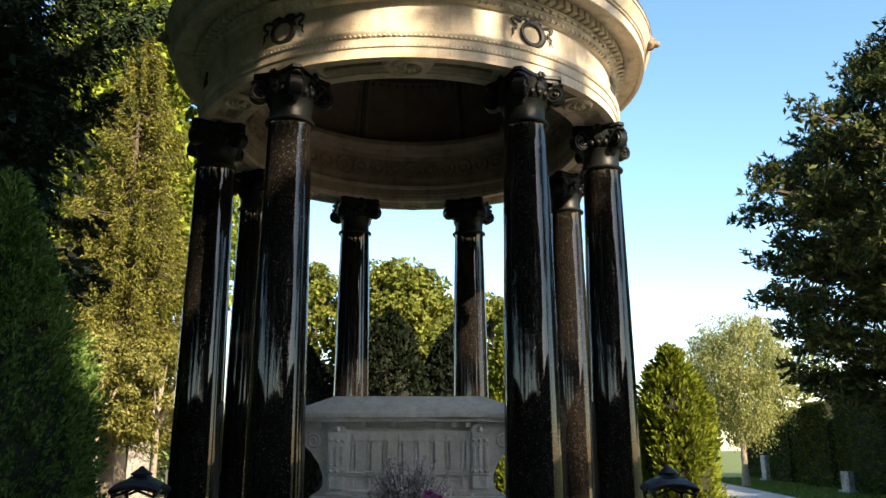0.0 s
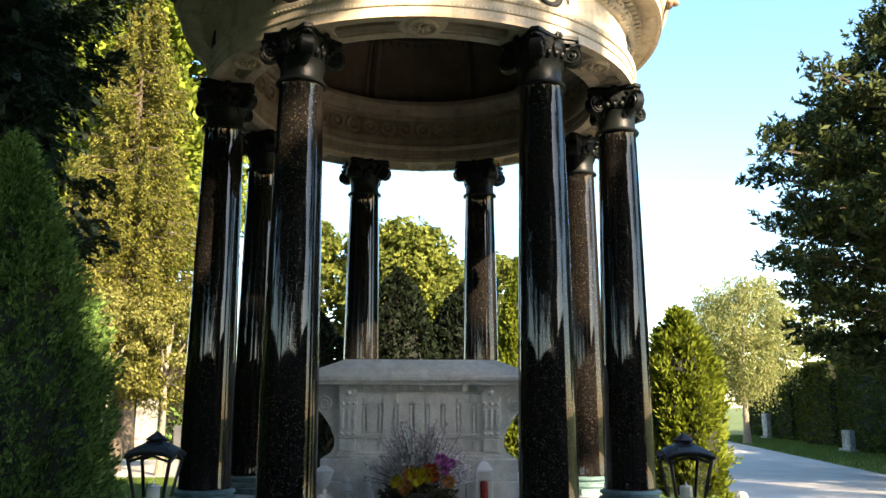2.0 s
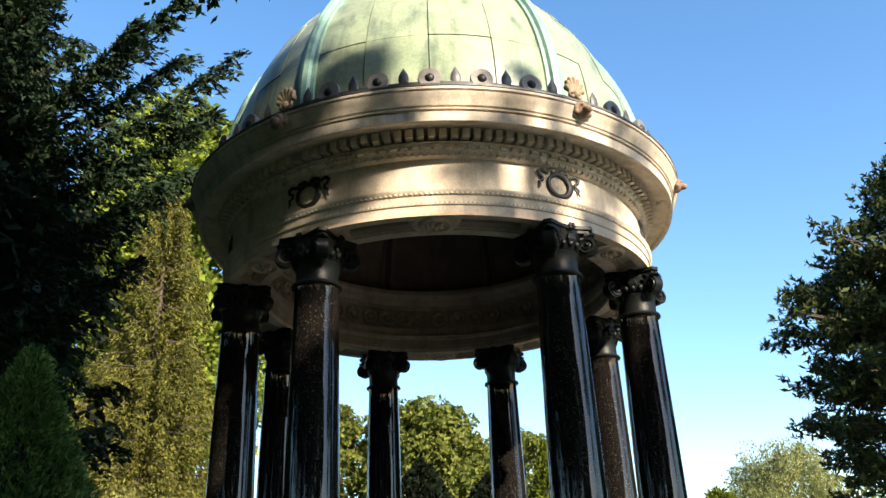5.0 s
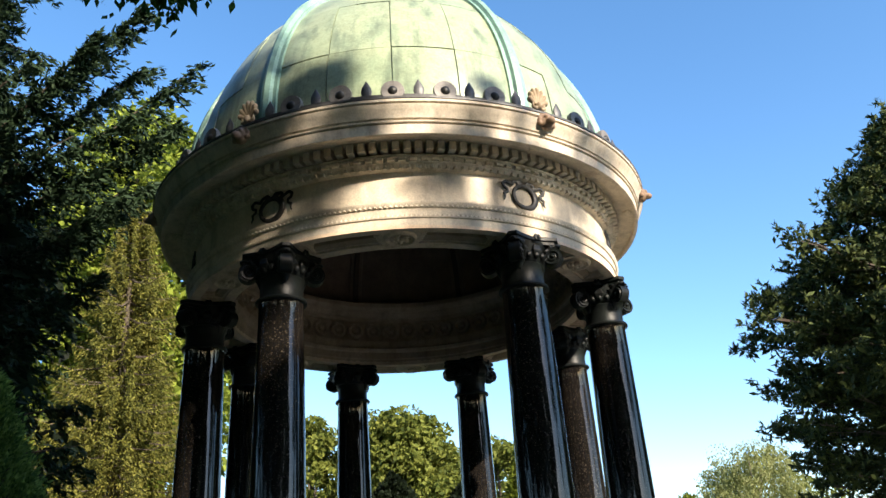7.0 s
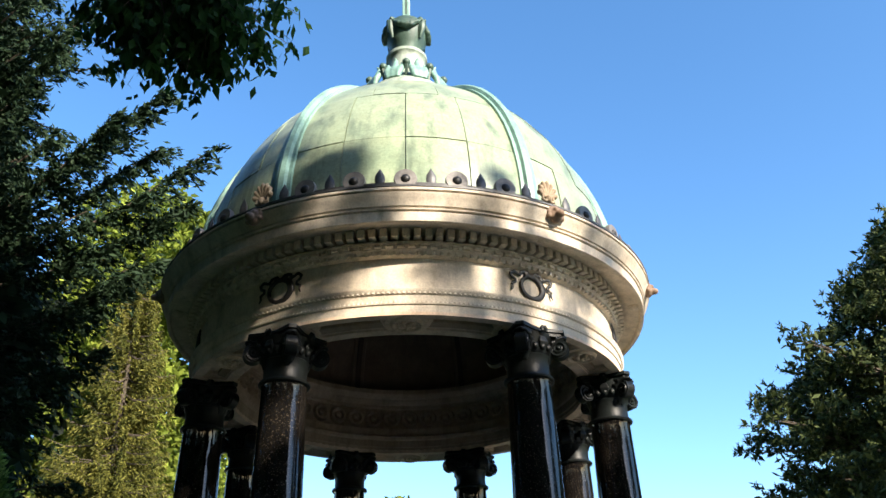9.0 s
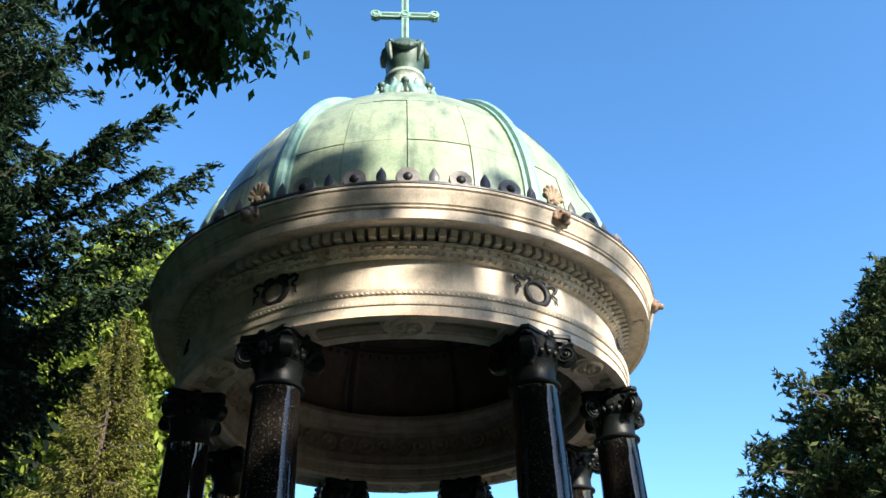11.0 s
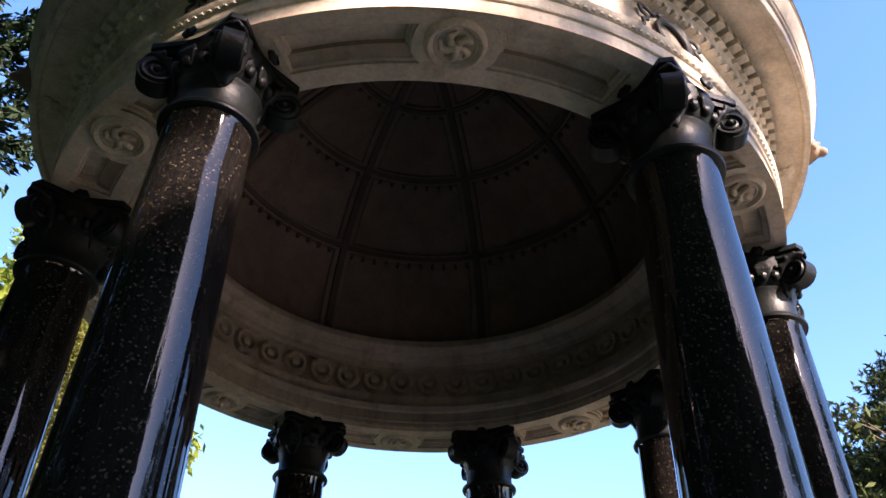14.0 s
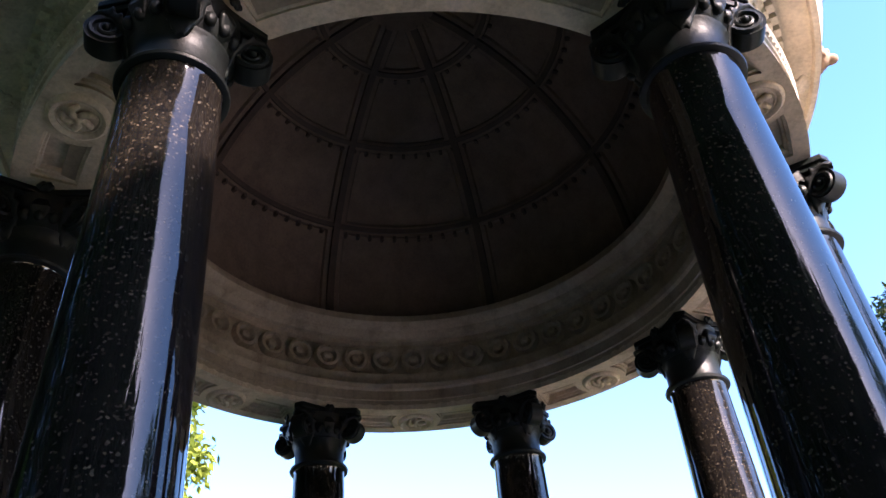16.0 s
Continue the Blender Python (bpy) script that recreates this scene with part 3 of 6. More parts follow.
# entablature, outside and inside
part("architrave", lathe([(1.902, ZS), (1.902, ZS + 0.078), (1.912, ZS + 0.082), (1.915, ZS + 0.092), (1.904, ZS + 0.096), (1.904, ZS + 0.112), (1.908, ZS + 0.155), (1.916, ZS + 0.160), (1.932, ZS + 0.190), (1.932, ZS + 0.200), (1.876, ZS + 0.206), (1.876, ZS + 0.235), (1.60, ZS + 0.235), (1.60, ZS + 0.082), (1.895, ZS + 0.082), (1.895, ZS)], 144, True), LIMESTONE, rot, "cream stone architrave ring", True)
part("frieze", lathe([(1.870, ZS + 0.228), (1.870, 5.012), (1.66, 5.012), (1.66, ZS + 0.228)], 144, True), LIMESTONE, rot, "plain cream stone frieze", True)
part("bed_moulding", lathe([(1.882, 5.008), (1.905, 5.02), (1.915, 5.045), (1.930, 5.055), (1.930, 5.088), (1.944, 5.102), (1.940, 5.118), (1.79, 5.120), (1.79, 5.205), (1.70, 5.205), (1.70, 5.008)], 144, True), LIMESTONE, rot, "", True)
part("cornice", lathe([(1.95, 5.203), (2.027, 5.208), (2.047, 5.195), (2.132, 5.185), (2.137, 5.150), (2.157, 5.146), (2.167, 5.150), (2.172, 5.222), (2.161, 5.226), (2.161, 5.233), (2.183, 5.236), (2.186, 5.247), (2.173, 5.250), (2.173, 5.257), (2.193, 5.261), (2.198, 5.274), (2.217, 5.312), (2.235, 5.338), (2.238, 5.350), (2.226, 5.354), (2.226, 5.361), (2.247, 5.364), (2.247, 5.384), (2.237, 5.392), (2.067, 5.41), (1.70, 5.41), (1.70, 5.203)], 144, True), LIMESTONE, rot, "projecting cream stone cornice", True)
part("gutter", lathe([(2.229, 5.390), (2.251, 5.389), (2.253, 5.404), (2.127, 5.418), (2.067, 5.418), (2.067, 5.400)], 144, True), LEAD, rot, "dark lead gutter edge")
part("cresting_band", lathe([(2.162, 5.412), (2.172, 5.475), (2.152, 5.482), (2.132, 5.475), (2.132, 5.412)], 144, True), LEAD, rot)
# small carved rows
def carved(name, count, r, z, w, h, d, tip, material, skip=None):
    """A row of small raised teeth or leaves round the ring, one mesh."""
    vs, fs = [], []
    for i in range(count):
        a = 2 * math.pi * (i + 0.5) / count
        ca, sa = math.cos(a), math.sin(a)
        k = len(vs)
        for x, y, zz in ((-w, 0, 0), (w, 0, 0), (w, 0, h), (-w, 0, h), (-w * tip, d, h * 0.15), (w * tip, d, h * 0.15), (w * tip, d, h * 0.9), (-w * tip, d, h * 0.9)):
            rr = r + y
            vs.append((rr * sa + x * ca, -rr * ca + x * sa, z + zz))
        fs += [(k + 4, k + 5, k + 6, k + 7), (k, k + 1, k + 5, k + 4), (k + 1, k + 2, k + 6, k + 5), (k + 2, k + 3, k + 7, k + 6), (k + 3, k, k + 4, k + 7)]
    me = bpy.data.meshes.new(name)
    me.from_pydata(vs, [], fs)
    me.materials.append(material)
    return tagged(place(name, me, rot), kind="stuff")


carved("bead_moulding", 360, 1.904, ZS + 0.084, 0.011, 0.022, 0.006, 0.5, LIMESTONE)
carved("leaf_moulding", 330, 1.917, ZS + 0.158, 0.0125, 0.026, 0.007, 0.5, LIMESTONE)
carved("leaf_moulding", 210, 1.890, 5.010, 0.022, 0.036, 0.030, 0.35, LIMESTONE)
carved("egg_moulding", 150, 1.928, 5.060, 0.029, 0.030, 0.022, 0.78, LIMESTONE)
me_dentil = mesh_of("dentil", boxed(-0.0255, 0.0255, -1.988, -1.786, 5.132, 5.200), LIMESTONE)
for k in range(150):
    place("dentil", me_dentil, rot, turn(2.4 * k))

# soffit: two sunk panels with stepped edges and a raised rosette medallion in each bay
W0, W1, MR = 1.648, 1.832, 0.165
part("soffit_margin", lathe([(1.562, ZS), (W0, ZS), (W0, ZS + 0.07), (1.562, ZS + 0.07)], 144, True), SOFFIT, rot)
part("soffit_margin", lathe([(W1, ZS), (1.906, ZS - 0.001), (1.895, ZS + 0.07), (W1, ZS + 0.07)], 144, True), SOFFIT, rot)


def at_soffit(r, a, z):
    return (r * math.sin(a), -r * math.cos(a), ZS + z)


def panel_start(r, mid, sgn, off=0.0):
    """Where a sunk panel begins: it curves round the medallion."""
    return mid + sgn * math.sqrt((MR + off) ** 2 - (r - RC) ** 2) / r


def sunk_panel(mid, end, sgn):
    bm = bmesh.new()
    loops = []
    for off, z in ((0.0, 0.0), (0.0, 0.014), (0.012, 0.016), (0.016, 0.030), (0.026, 0.032), (0.030, 0.056)):
        r0, r1, e = W0 + off, W1 - off, end - sgn * off / RC
        lo, hi = panel_start(r0, mid, sgn, off), panel_start(r1, mid, sgn, off)
        pts = [(r0, lo + (e - lo) * k / 10) for k in range(11)] + [(r0 + (r1 - r0) * k / 4, e) for k in range(1, 4)]
        pts += [(r1, e + (hi - e) * k / 10) for k in range(11)]
        pts += [(r1 + (r0 - r1) * k / 8, panel_start(r1 + (r0 - r1) * k / 8, mid, sgn, off)) for k in range(1, 8)]
        loops.append([bm.verts.new(at_soffit(r, a, z)) for r, a in pts])
    for p, q in zip(loops, loops[1:]):
        for i in range(len(p)):
            bm.faces.new((p[i], p[(i + 1) % len(p)], q[(i + 1) % len(p)], q[i]))
    bm.faces.new(loops[-1])
    return bm


def flat_block(edge0, edge1):
    """A flush slab between two edges, each giving its angle at a radius."""
    bm = bmesh.new()
    rs = [W0 + (W1 - W0) * k / 8 for k in range(9)]
    grid = [[[bm.verts.new(at_soffit(r, edge0(r) + (edge1(r) - edge0(r)) * k / 6, z)) for k in range(7)] for r in rs] for z in (0.0, 0.06)]
    for g in grid:
        for i in range(8):
            for k in range(6):
                bm.faces.new((g[i][k], g[i][k + 1], g[i + 1][k + 1], g[i + 1][k]))
    for k in (0, 6):
        for i in range(8):
            bm.faces.new((grid[0][i][k], grid[0][i + 1][k], grid[1][i + 1][k], grid[1][i][k]))
    return bm


bm = bmesh.new()
lathe([(0.0005, -0.003), (0.074, -0.003), (0.080, -0.010), (0.086, -0.008), (0.092, -0.017), (0.104, -0.022), (0.114, -0.017), (0.120, -0.006), (0.124, 0.004)], 36, bm=bm)
me_medal = mesh_of("medallion", bm, SOFFIT, True)
bm = bmesh.new()
for k in range(5):
    a = 2 * math.pi * k / 5
    tube(bm, [(r * math.cos(a + c), r * math.sin(a + c), z) for r, c, z in ((0.008, 0, -0.014), (0.032, 0.15, -0.020), (0.054, 0.45, -0.016), (0.064, 0.95, -0.006))], [0.011, 0.016, 0.016, 0.009], 7)
ball(bm, (0, 0, -0.022), 0.016, seg=8, ring=6)
me_rose = fused(mesh_of("rosette", bm, SOFFIT, True), 0.004)
for i in range(8):
    a0 = radians(COLS[i - 1] - (360 if i == 0 else 0))
    a1 = radians(COLS[i])
    mid = (a0 + a1) / 2
    half = a1 - mid - radians(7.6)
    part("soffit_block", flat_block(lambda r: a1 - radians(7.6), lambda r: a1 + radians(7.6)), SOFFIT, rot)
    part("medallion_block", flat_block(lambda r: panel_start(r, mid, -1), lambda r: panel_start(r, mid, 1)), SOFFIT, rot)
    for sgn in (-1, 1):
        part("sunk_panel", sunk_panel(mid, mid + sgn * half, sgn), SOFFIT, rot)
    md = place("medallion", me_medal, rot, Matrix.Rotation(mid, 4, "Z") @ Matrix.Translation((0, -RC, ZS)), "round framed rosette medallion")
    place("rosette", me_rose, md)

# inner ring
part("inner_architrave", lathe([(1.565, ZS), (1.560, ZS + 0.06), (1.550, ZS + 0.064), (1.550, ZS + 0.13), (1.532, ZS + 0.14), (1.520, ZS + 0.17), (1.545, ZS + 0.178), (1.570, ZS + 0.19), (1.550, ZS + 0.26), (1.600, ZS + 0.275), (1.600, ZS + 0.485), (1.575, ZS + 0.495), (1.570, ZS + 0.525), (1.540, ZS + 0.530), (1.520, ZS + 0.553), (1.512, ZS + 0.575), (1.470, ZS + 0.592), (1.452, ZS + 0.617), (1.455, ZS + 0.665), (1.56, ZS + 0.68), (1.72, ZS + 0.68), (1.72, ZS + 0.03)], 120, True), INNERSTONE, rot, "stone inner ring with carved frieze, shade put into its colour", True)
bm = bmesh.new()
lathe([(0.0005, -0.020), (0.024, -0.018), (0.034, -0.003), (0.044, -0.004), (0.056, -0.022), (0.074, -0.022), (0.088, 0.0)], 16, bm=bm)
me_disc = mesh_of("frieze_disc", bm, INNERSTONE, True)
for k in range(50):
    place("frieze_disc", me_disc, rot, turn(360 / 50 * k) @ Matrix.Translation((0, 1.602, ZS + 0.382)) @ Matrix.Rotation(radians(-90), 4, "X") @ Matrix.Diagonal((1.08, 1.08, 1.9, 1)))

# inner dome with ribs
ID, IH, IZ = 1.585, 1.62, ZS + 0.665
part("inner_dome", lathe([(ID * math.cos(radians(t)), IZ + IH * math.sin(radians(t))) for t in range(0, 90, 5)] + [(0.02, IZ + IH)], 96), PLASTER, rot, "brown plastered inner dome with shade in its tone", True)
LATS = [0.5, 26.5, 49, 69]
for lat in LATS:
    for off, wd, dp in ((0, 3.4, 0.022), (0, 1.5, 0.040)):
        pr = []
        for s in (-1, 1):
            t = radians(lat + s * wd / 2)
            pr.append((ID * math.cos(t) * 1.0, IZ + IH * math.sin(t)))
        t = [radians(lat + s * wd / 2 * 0.8) for s in (1, -1)]
        pr += [((ID - dp) * math.cos(q), IZ + (IH - dp) * math.sin(q)) for q in t]
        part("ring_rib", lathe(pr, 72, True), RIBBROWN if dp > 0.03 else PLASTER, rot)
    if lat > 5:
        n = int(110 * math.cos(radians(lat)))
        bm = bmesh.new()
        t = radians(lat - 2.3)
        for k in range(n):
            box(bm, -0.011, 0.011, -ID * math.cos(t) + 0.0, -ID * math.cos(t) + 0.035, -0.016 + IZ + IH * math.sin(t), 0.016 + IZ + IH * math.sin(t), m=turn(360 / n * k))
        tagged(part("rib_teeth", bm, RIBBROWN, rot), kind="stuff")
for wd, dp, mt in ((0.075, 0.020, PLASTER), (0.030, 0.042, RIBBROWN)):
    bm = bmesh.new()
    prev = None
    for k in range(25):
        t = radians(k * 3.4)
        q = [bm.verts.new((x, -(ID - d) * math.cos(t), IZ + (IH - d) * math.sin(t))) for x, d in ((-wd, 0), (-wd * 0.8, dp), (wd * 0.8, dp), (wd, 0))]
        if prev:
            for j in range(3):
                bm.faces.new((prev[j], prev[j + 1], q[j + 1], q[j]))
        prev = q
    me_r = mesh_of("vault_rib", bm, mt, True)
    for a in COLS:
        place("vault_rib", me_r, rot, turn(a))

# dome of copper sheets with seams and ribs
DA, DH, DZ = 1.945, 2.15, 5.60
dome_pt = lambda t, d=0.0: ((DA + d) * math.cos(t), DZ + (DH + d) * math.sin(t))
part("drum", lathe([(2.09, 5.41), (2.01, 5.45), (1.96, 5.50), (1.948, 5.61), (1.87, 5.61), (1.87, 5.41)], 96, True), COPPER, rot, "", True)
part("dome_core", lathe([dome_pt(radians(t), -0.03) for t in range(0, 88, 4)] + [(0.02, DZ + DH - 0.03)], 96), COPPERRIB, rot, "", True)
lats = [0, 13.5, 33, 52, 66, 77]
for b in range(len(lats) - 1):
    nsub = 4 if b < 2 else (3 if b < 3 else 2)
    for i in range(8):
        a0 = COLS[i - 1] - (360 if i == 0 else 0)
        a1 = COLS[i]
        for j in range(nsub):
            s0, s1 = a0 + (a1 - a0) * j / nsub + 0.13, a0 + (a1 - a0) * (j + 1) / nsub - 0.13
            t0, t1 = lats[b] + 0.12, lats[b + 1] - 0.12
            pr = [dome_pt(radians(t0 + (t1 - t0) * k / 4), 0.004 * ((j + b) % 2)) for k in range(5)]
            pr += [dome_pt(radians(t), -0.028) for t in (t1, t0)]
            part("copper_sheet", lathe(pr, 5, True, a0=s0, a1=s1), COPPER, rot, smooth=True)
bm = bmesh.new()
prev = None
for k in range(27):
    t = radians(-2 + k * 3.0)
    w = 0.085 * (1 - 0.45 * k / 26)
    q = []
    for x, d in ((-w, -0.02), (-w, 0.02), (-w * 0.62, 0.025), (-w * 0.5, 0.055), (0, 0.07), (w * 0.5, 0.055), (w * 0.62, 0.025), (w, 0.02), (w, -0.02)):
        r, z = dome_pt(t, d)
        q.append(bm.verts.new((x, -r, z)))
    if prev:
        for j in range(8):
            bm.faces.new((prev[j], prev[j + 1], q[j + 1], q[j]))
    prev = q
me_rib = mesh_of("dome_rib", bm, COPPERRIB, True)
for a in COLS:
    place("dome_rib", me_rib, rot, turn(a))

# cresting on the gutter: ringed discs, pointed leaves, shells over the columns, lion masks below them
CM = lambda a, r, z: turn(a) @ Matrix.Translation((0, -r, z))
bm = bmesh.new()
lathe([(0.0005, -0.004), (0.022, -0.004), (0.030, -0.018), (0.052, -0.022), (0.066, -0.018), (0.070, 0.0), (0.066, 0.018), (0.0005, 0.018)], 20, bm=bm)
bmesh.ops.rotate(bm, cent=(0, 0, 0), matrix=Matrix.Rotation(radians(-90), 3, "X"), verts=bm.verts)
for v in bm.verts:
    v.co.y = -v.co.y
me_knob = mesh_of("cresting_disc", bm, LEADPALE, True)
bm = bmesh.new()
ball(bm, (0, -0.012, 0), 0.030, (1, 0.8, 1), 10, 6)
me_eye = mesh_of("boss", bm, WREATH, True)
bm = bmesh.new()
lathe([(0.0005, -0.10), (0.024, -0.05), (0.034, 0.0), (0.030, 0.03), (0.0005, 0.085)], 10, bm=bm)
for v in bm.verts:
    v.co.y *= 0.45
me_tip = mesh_of("cresting_leaf", bm, LEAD, True)
bm = bmesh.new()
for k in range(7):
    a = radians(-72 + 24 * k)
    ln = 0.135 + 0.03 * math.cos(a)
    tube(bm, [(ln * q * math.sin(a), -0.012 * q, 0.055 + ln * q * math.cos(a)) for q in (0.1, 0.5, 0.85, 1.0)], [0.010, 0.018, 0.026, 0.012], 8)
for sx in (-1, 1):
    tube(bm, [(0, -0.01, 0.03), (0.05 * sx, -0.012, 0.015), (0.085 * sx, -0.012, 0.03), (0.08 * sx, -0.012, 0.055), (0.06 * sx, -0.012, 0.045)], [0.02, 0.018, 0.015, 0.012, 0.008], 7)
ball(bm, (0, -0.02, 0.04), 0.036, (1.0, 0.8, 1.0), 10, 6)
me_shell = fused(mesh_of("shell_ornament", bm, SHELL, True), 0.0065)
bm = bmesh.new()
ball(bm, (0, 0, 0), 0.062, (1, 0.8, 1.1), 14, 10)
ball(bm, (0, -0.055, -0.02), 0.034, (1.0, 1.1, 0.85), 10, 8)
ball(bm, (-0.028, -0.042, 0.018), 0.016, seg=8, ring=6)
ball(bm, (0.028, -0.042, 0.018), 0.016, seg=8, ring=6)
for k in range(9):
    a = radians(-20 + 27.5 * k)
    ball(bm, (0.062 * math.cos(a), 0.0, 0.066 * math.sin(a)), 0.024, seg=8, ring=6)
me_lion = fused(mesh_of("lion_mask", bm, RUST, True), 0.006)
bm = bmesh.new()
ball(bm, (0, 0, 0), 0.05, (1.0, 1.0, 0.35), 12, 8)
for k in range(6):
    a = math.pi / 3 * k
    ball(bm, (0.045 * math.cos(a), 0.045 * math.sin(a), 0.002), 0.024, (1, 1, 0.5), 8, 6)
me_boss = fused(mesh_of("corona_boss", bm, LIMESTONE, True), 0.006)
for i in range(8):
    a0 = COLS[i - 1] - (360 if i == 0 else 0)
    a1 = COLS[i]
    n = 6 if i == 0 else 4
    for j in range(n):
        st = (a1 - a0) / n
        if j:
            at = CM(a0 + j * st, 2.155, 5.505)
            place("boss", me_eye, place("cresting_disc", me_knob, rot, at @ Matrix.Diagonal((1.25, 1.2, 1.25, 1))), None, "dark boss")
        place("cresting_leaf", me_tip, rot, CM(a0 + (j + 0.5) * st, 2.152, 5.512) @ Matrix.Diagonal((1.2, 1.2, 1.2, 1)))
    place("shell_ornament", me_shell, rot, CM(a1, 2.157, 5.47) @ Matrix.Diagonal((0.68, 1.0, 0.92, 1)), "brown shell ornament on the cornice")
    place("lion_mask", me_lion, rot, CM(a1, 2.229, 5.335), "brown lion mask waterspout")
    place("corona_boss", me_boss, rot, CM(a1, 2.092, 5.186))

# bronze wreath with ribbons over each column
bm = bmesh.new()
ring_pts = [(0.078 * math.cos(2 * math.pi * k / 24), -0.012, 0.078 * math.sin(2 * math.pi * k / 24) - 0.02) for k in range(25)]
tube(bm, ring_pts, [0.018 + 0.005 * math.sin(2.0 * math.pi * k / 24 - math.pi / 2) * -1 for k in range(25)], 8)
for k in range(40):
    a = 2 * math.pi * k / 40
    ball(bm, (0.080 * math.cos(a), -0.022, 0.080 * math.sin(a) - 0.02), 0.013, seg=6, ring=4)
for s in (-1, 1):
    rib = [(0.008 * s, 0.062), (0.035 * s, 0.088), (0.07 * s, 0.080), (0.085 * s, 0.052), (0.105 * s, 0.062), (0.125 * s, 0.072), (0.150 * s, 0.052), (0.140 * s, 0.025), (0.118 * s, 0.018), (0.118 * s, -0.005), (0.145 * s, -0.018), (0.140 * s, -0.045), (0.152 * s, -0.072)]
    tube(bm, [(x, -0.010, z) for x, z in rib], [0.011, 0.013, 0.013, 0.012, 0.012, 0.013, 0.013, 0.012, 0.011, 0.011, 0.011, 0.009, 0.005], 6)
    tube(bm, [(0, -0.014, 0.056), (0.028 * s, -0.02, 0.085), (0.046 * s, -0.016, 0.066), (0.004 * s, -0.014, 0.052)], [0.008, 0.012, 0.011, 0.007], 6)
ball(bm, (0, -0.018, 0.055), 0.017, seg=8, ring=6)
me_wreath = fused(mesh_of("wreath", bm, WREATH, True), 0.0058)
for a in COLS:
    place("wreath", me_wreath, rot, CM(a, 1.872, 4.90) @ Matrix.Diagonal((1.27, 0.75, 1.16, 1)), "dark bronze wreath with ribbons")

# finial and cross
rng_f = random.Random(3)
part("finial_collar", lathe([(0.60, 7.60), (0.55, 7.90), (0.46, 8.02), (0.36, 8.12), (0.27, 8.28), (0.215, 8.45), (0.205, 8.56), (0.21, 8.60), (0.235, 8.625), (0.235, 8.665), (0.20, 8.69), (0.16, 8.72), (0.02, 8.74)], 40), COPPERPALE, rot, "chalky green copper finial collar with acanthus", True)
bm = bmesh.new()
for off, top in ((-0.06, 8.26), (0.0, 8.34), (0.06, 8.26)):
    tube(bm, [(off * 0.7, -0.43, 8.00), (off, -0.42, 8.10), (off * 1.1, -0.37, 8.20), (off * 1.1, -0.335, top - 0.02), (off * 1.2, -0.375, top)], [0.03, 0.036, 0.032, 0.026, 0.012], 7)
me_b = fused(mesh_of("finial_leaf", bm, COPPERRIB, True), 0.012)
for k in range(10):
    place("finial_leaf", me_b, rot, turn(36 * k + 18) @ Matrix.Diagonal((1.15, 1.08, 1, 1)))
bm = bmesh.new()
ball(bm, (0, -0.43, 8.24), 0.046)
tube(bm, [(0, -0.40, 8.06), (0, -0.42, 8.15), (0, -0.43, 8.22)], [0.02, 0.018, 0.03], 6)
me_b = mesh_of("finial_ball", bm, URN, True)
for k in range(10):
    place("finial_ball", me_b, rot, turn(36 * k))
part("finial_urn", lathe([(0.02, 8.70), (0.15, 8.72), (0.155, 8.76), (0.185, 8.82), (0.225, 8.92), (0.245, 9.02), (0.238, 9.10), (0.205, 9.17), (0.14, 9.215), (0.10, 9.225), (0.098, 9.27), (0.07, 9.30), (0.02, 9.31)], 32), URN, rot, "patinated bronze urn finial", True)
bm = bmesh.new()
sw = [(-44 + 88 * k / 10) for k in range(11)]
tube(bm, [(0.252 * math.sin(radians(q)), -0.252 * math.cos(radians(q)), 9.12 - 0.15 * math.cos(radians(q * 90 / 44))) for q in sw], [0.018, 0.026, 0.034, 0.038, 0.042, 0.042, 0.042, 0.038, 0.034, 0.026, 0.018], 7)
for k in range(12):
    q = rng_f.uniform(-40, 40)
    ball(bm, (0.275 * math.sin(radians(q)), -0.275 * math.cos(radians(q)), 9.12 - 0.15 * math.cos(radians(q * 90 / 44)) + rng_f.uniform(-0.025, 0.025)), 0.024, seg=7, ring=5)
me_b = fused(mesh_of("garland", bm, URN, True), 0.012)
bm = bmesh.new()
tube(bm, [(0, -0.225, 9.15), (0, -0.262, 9.06), (0, -0.252, 8.96), (0, -0.222, 8.86)], [0.035, 0.045, 0.04, 0.012], 8)
me_c = mesh_of("garland_end", bm, URN, True)
for k in range(4):
    place("garland", me_b, rot, turn(90 * k))
    place("garland_end", me_c, rot, turn(90 * k + 45))
bm = bmesh.new()
box(bm, -0.045, 0.045, -0.03, 0.03, 9.30, 10.22, bev=0.01)
box(bm, -0.36, -0.047, -0.028, 0.028, 9.735, 9.825, bev=0.01)
box(bm, 0.047, 0.36, -0.028, 0.028, 9.735, 9.825, bev=0.01)
cross = part("cross", bm, COPPERRIB, rot, "green patinated copper cross")
# thin raised strips, coloured dark as the shade of sunk channels
for x0, x1, z0, z1 in ((-0.28, -0.075, 9.765, 9.795), (0.075, 0.28, 9.765, 9.795), (-0.015, 0.015, 9.36, 9.70), (-0.015, 0.015, 9.86, 10.14)):
    part("channel_strip", boxed(x0, x1, -0.033, -0.0285, z0, z1), URN, cross, "dark strip painted as the shade of a sunk channel")
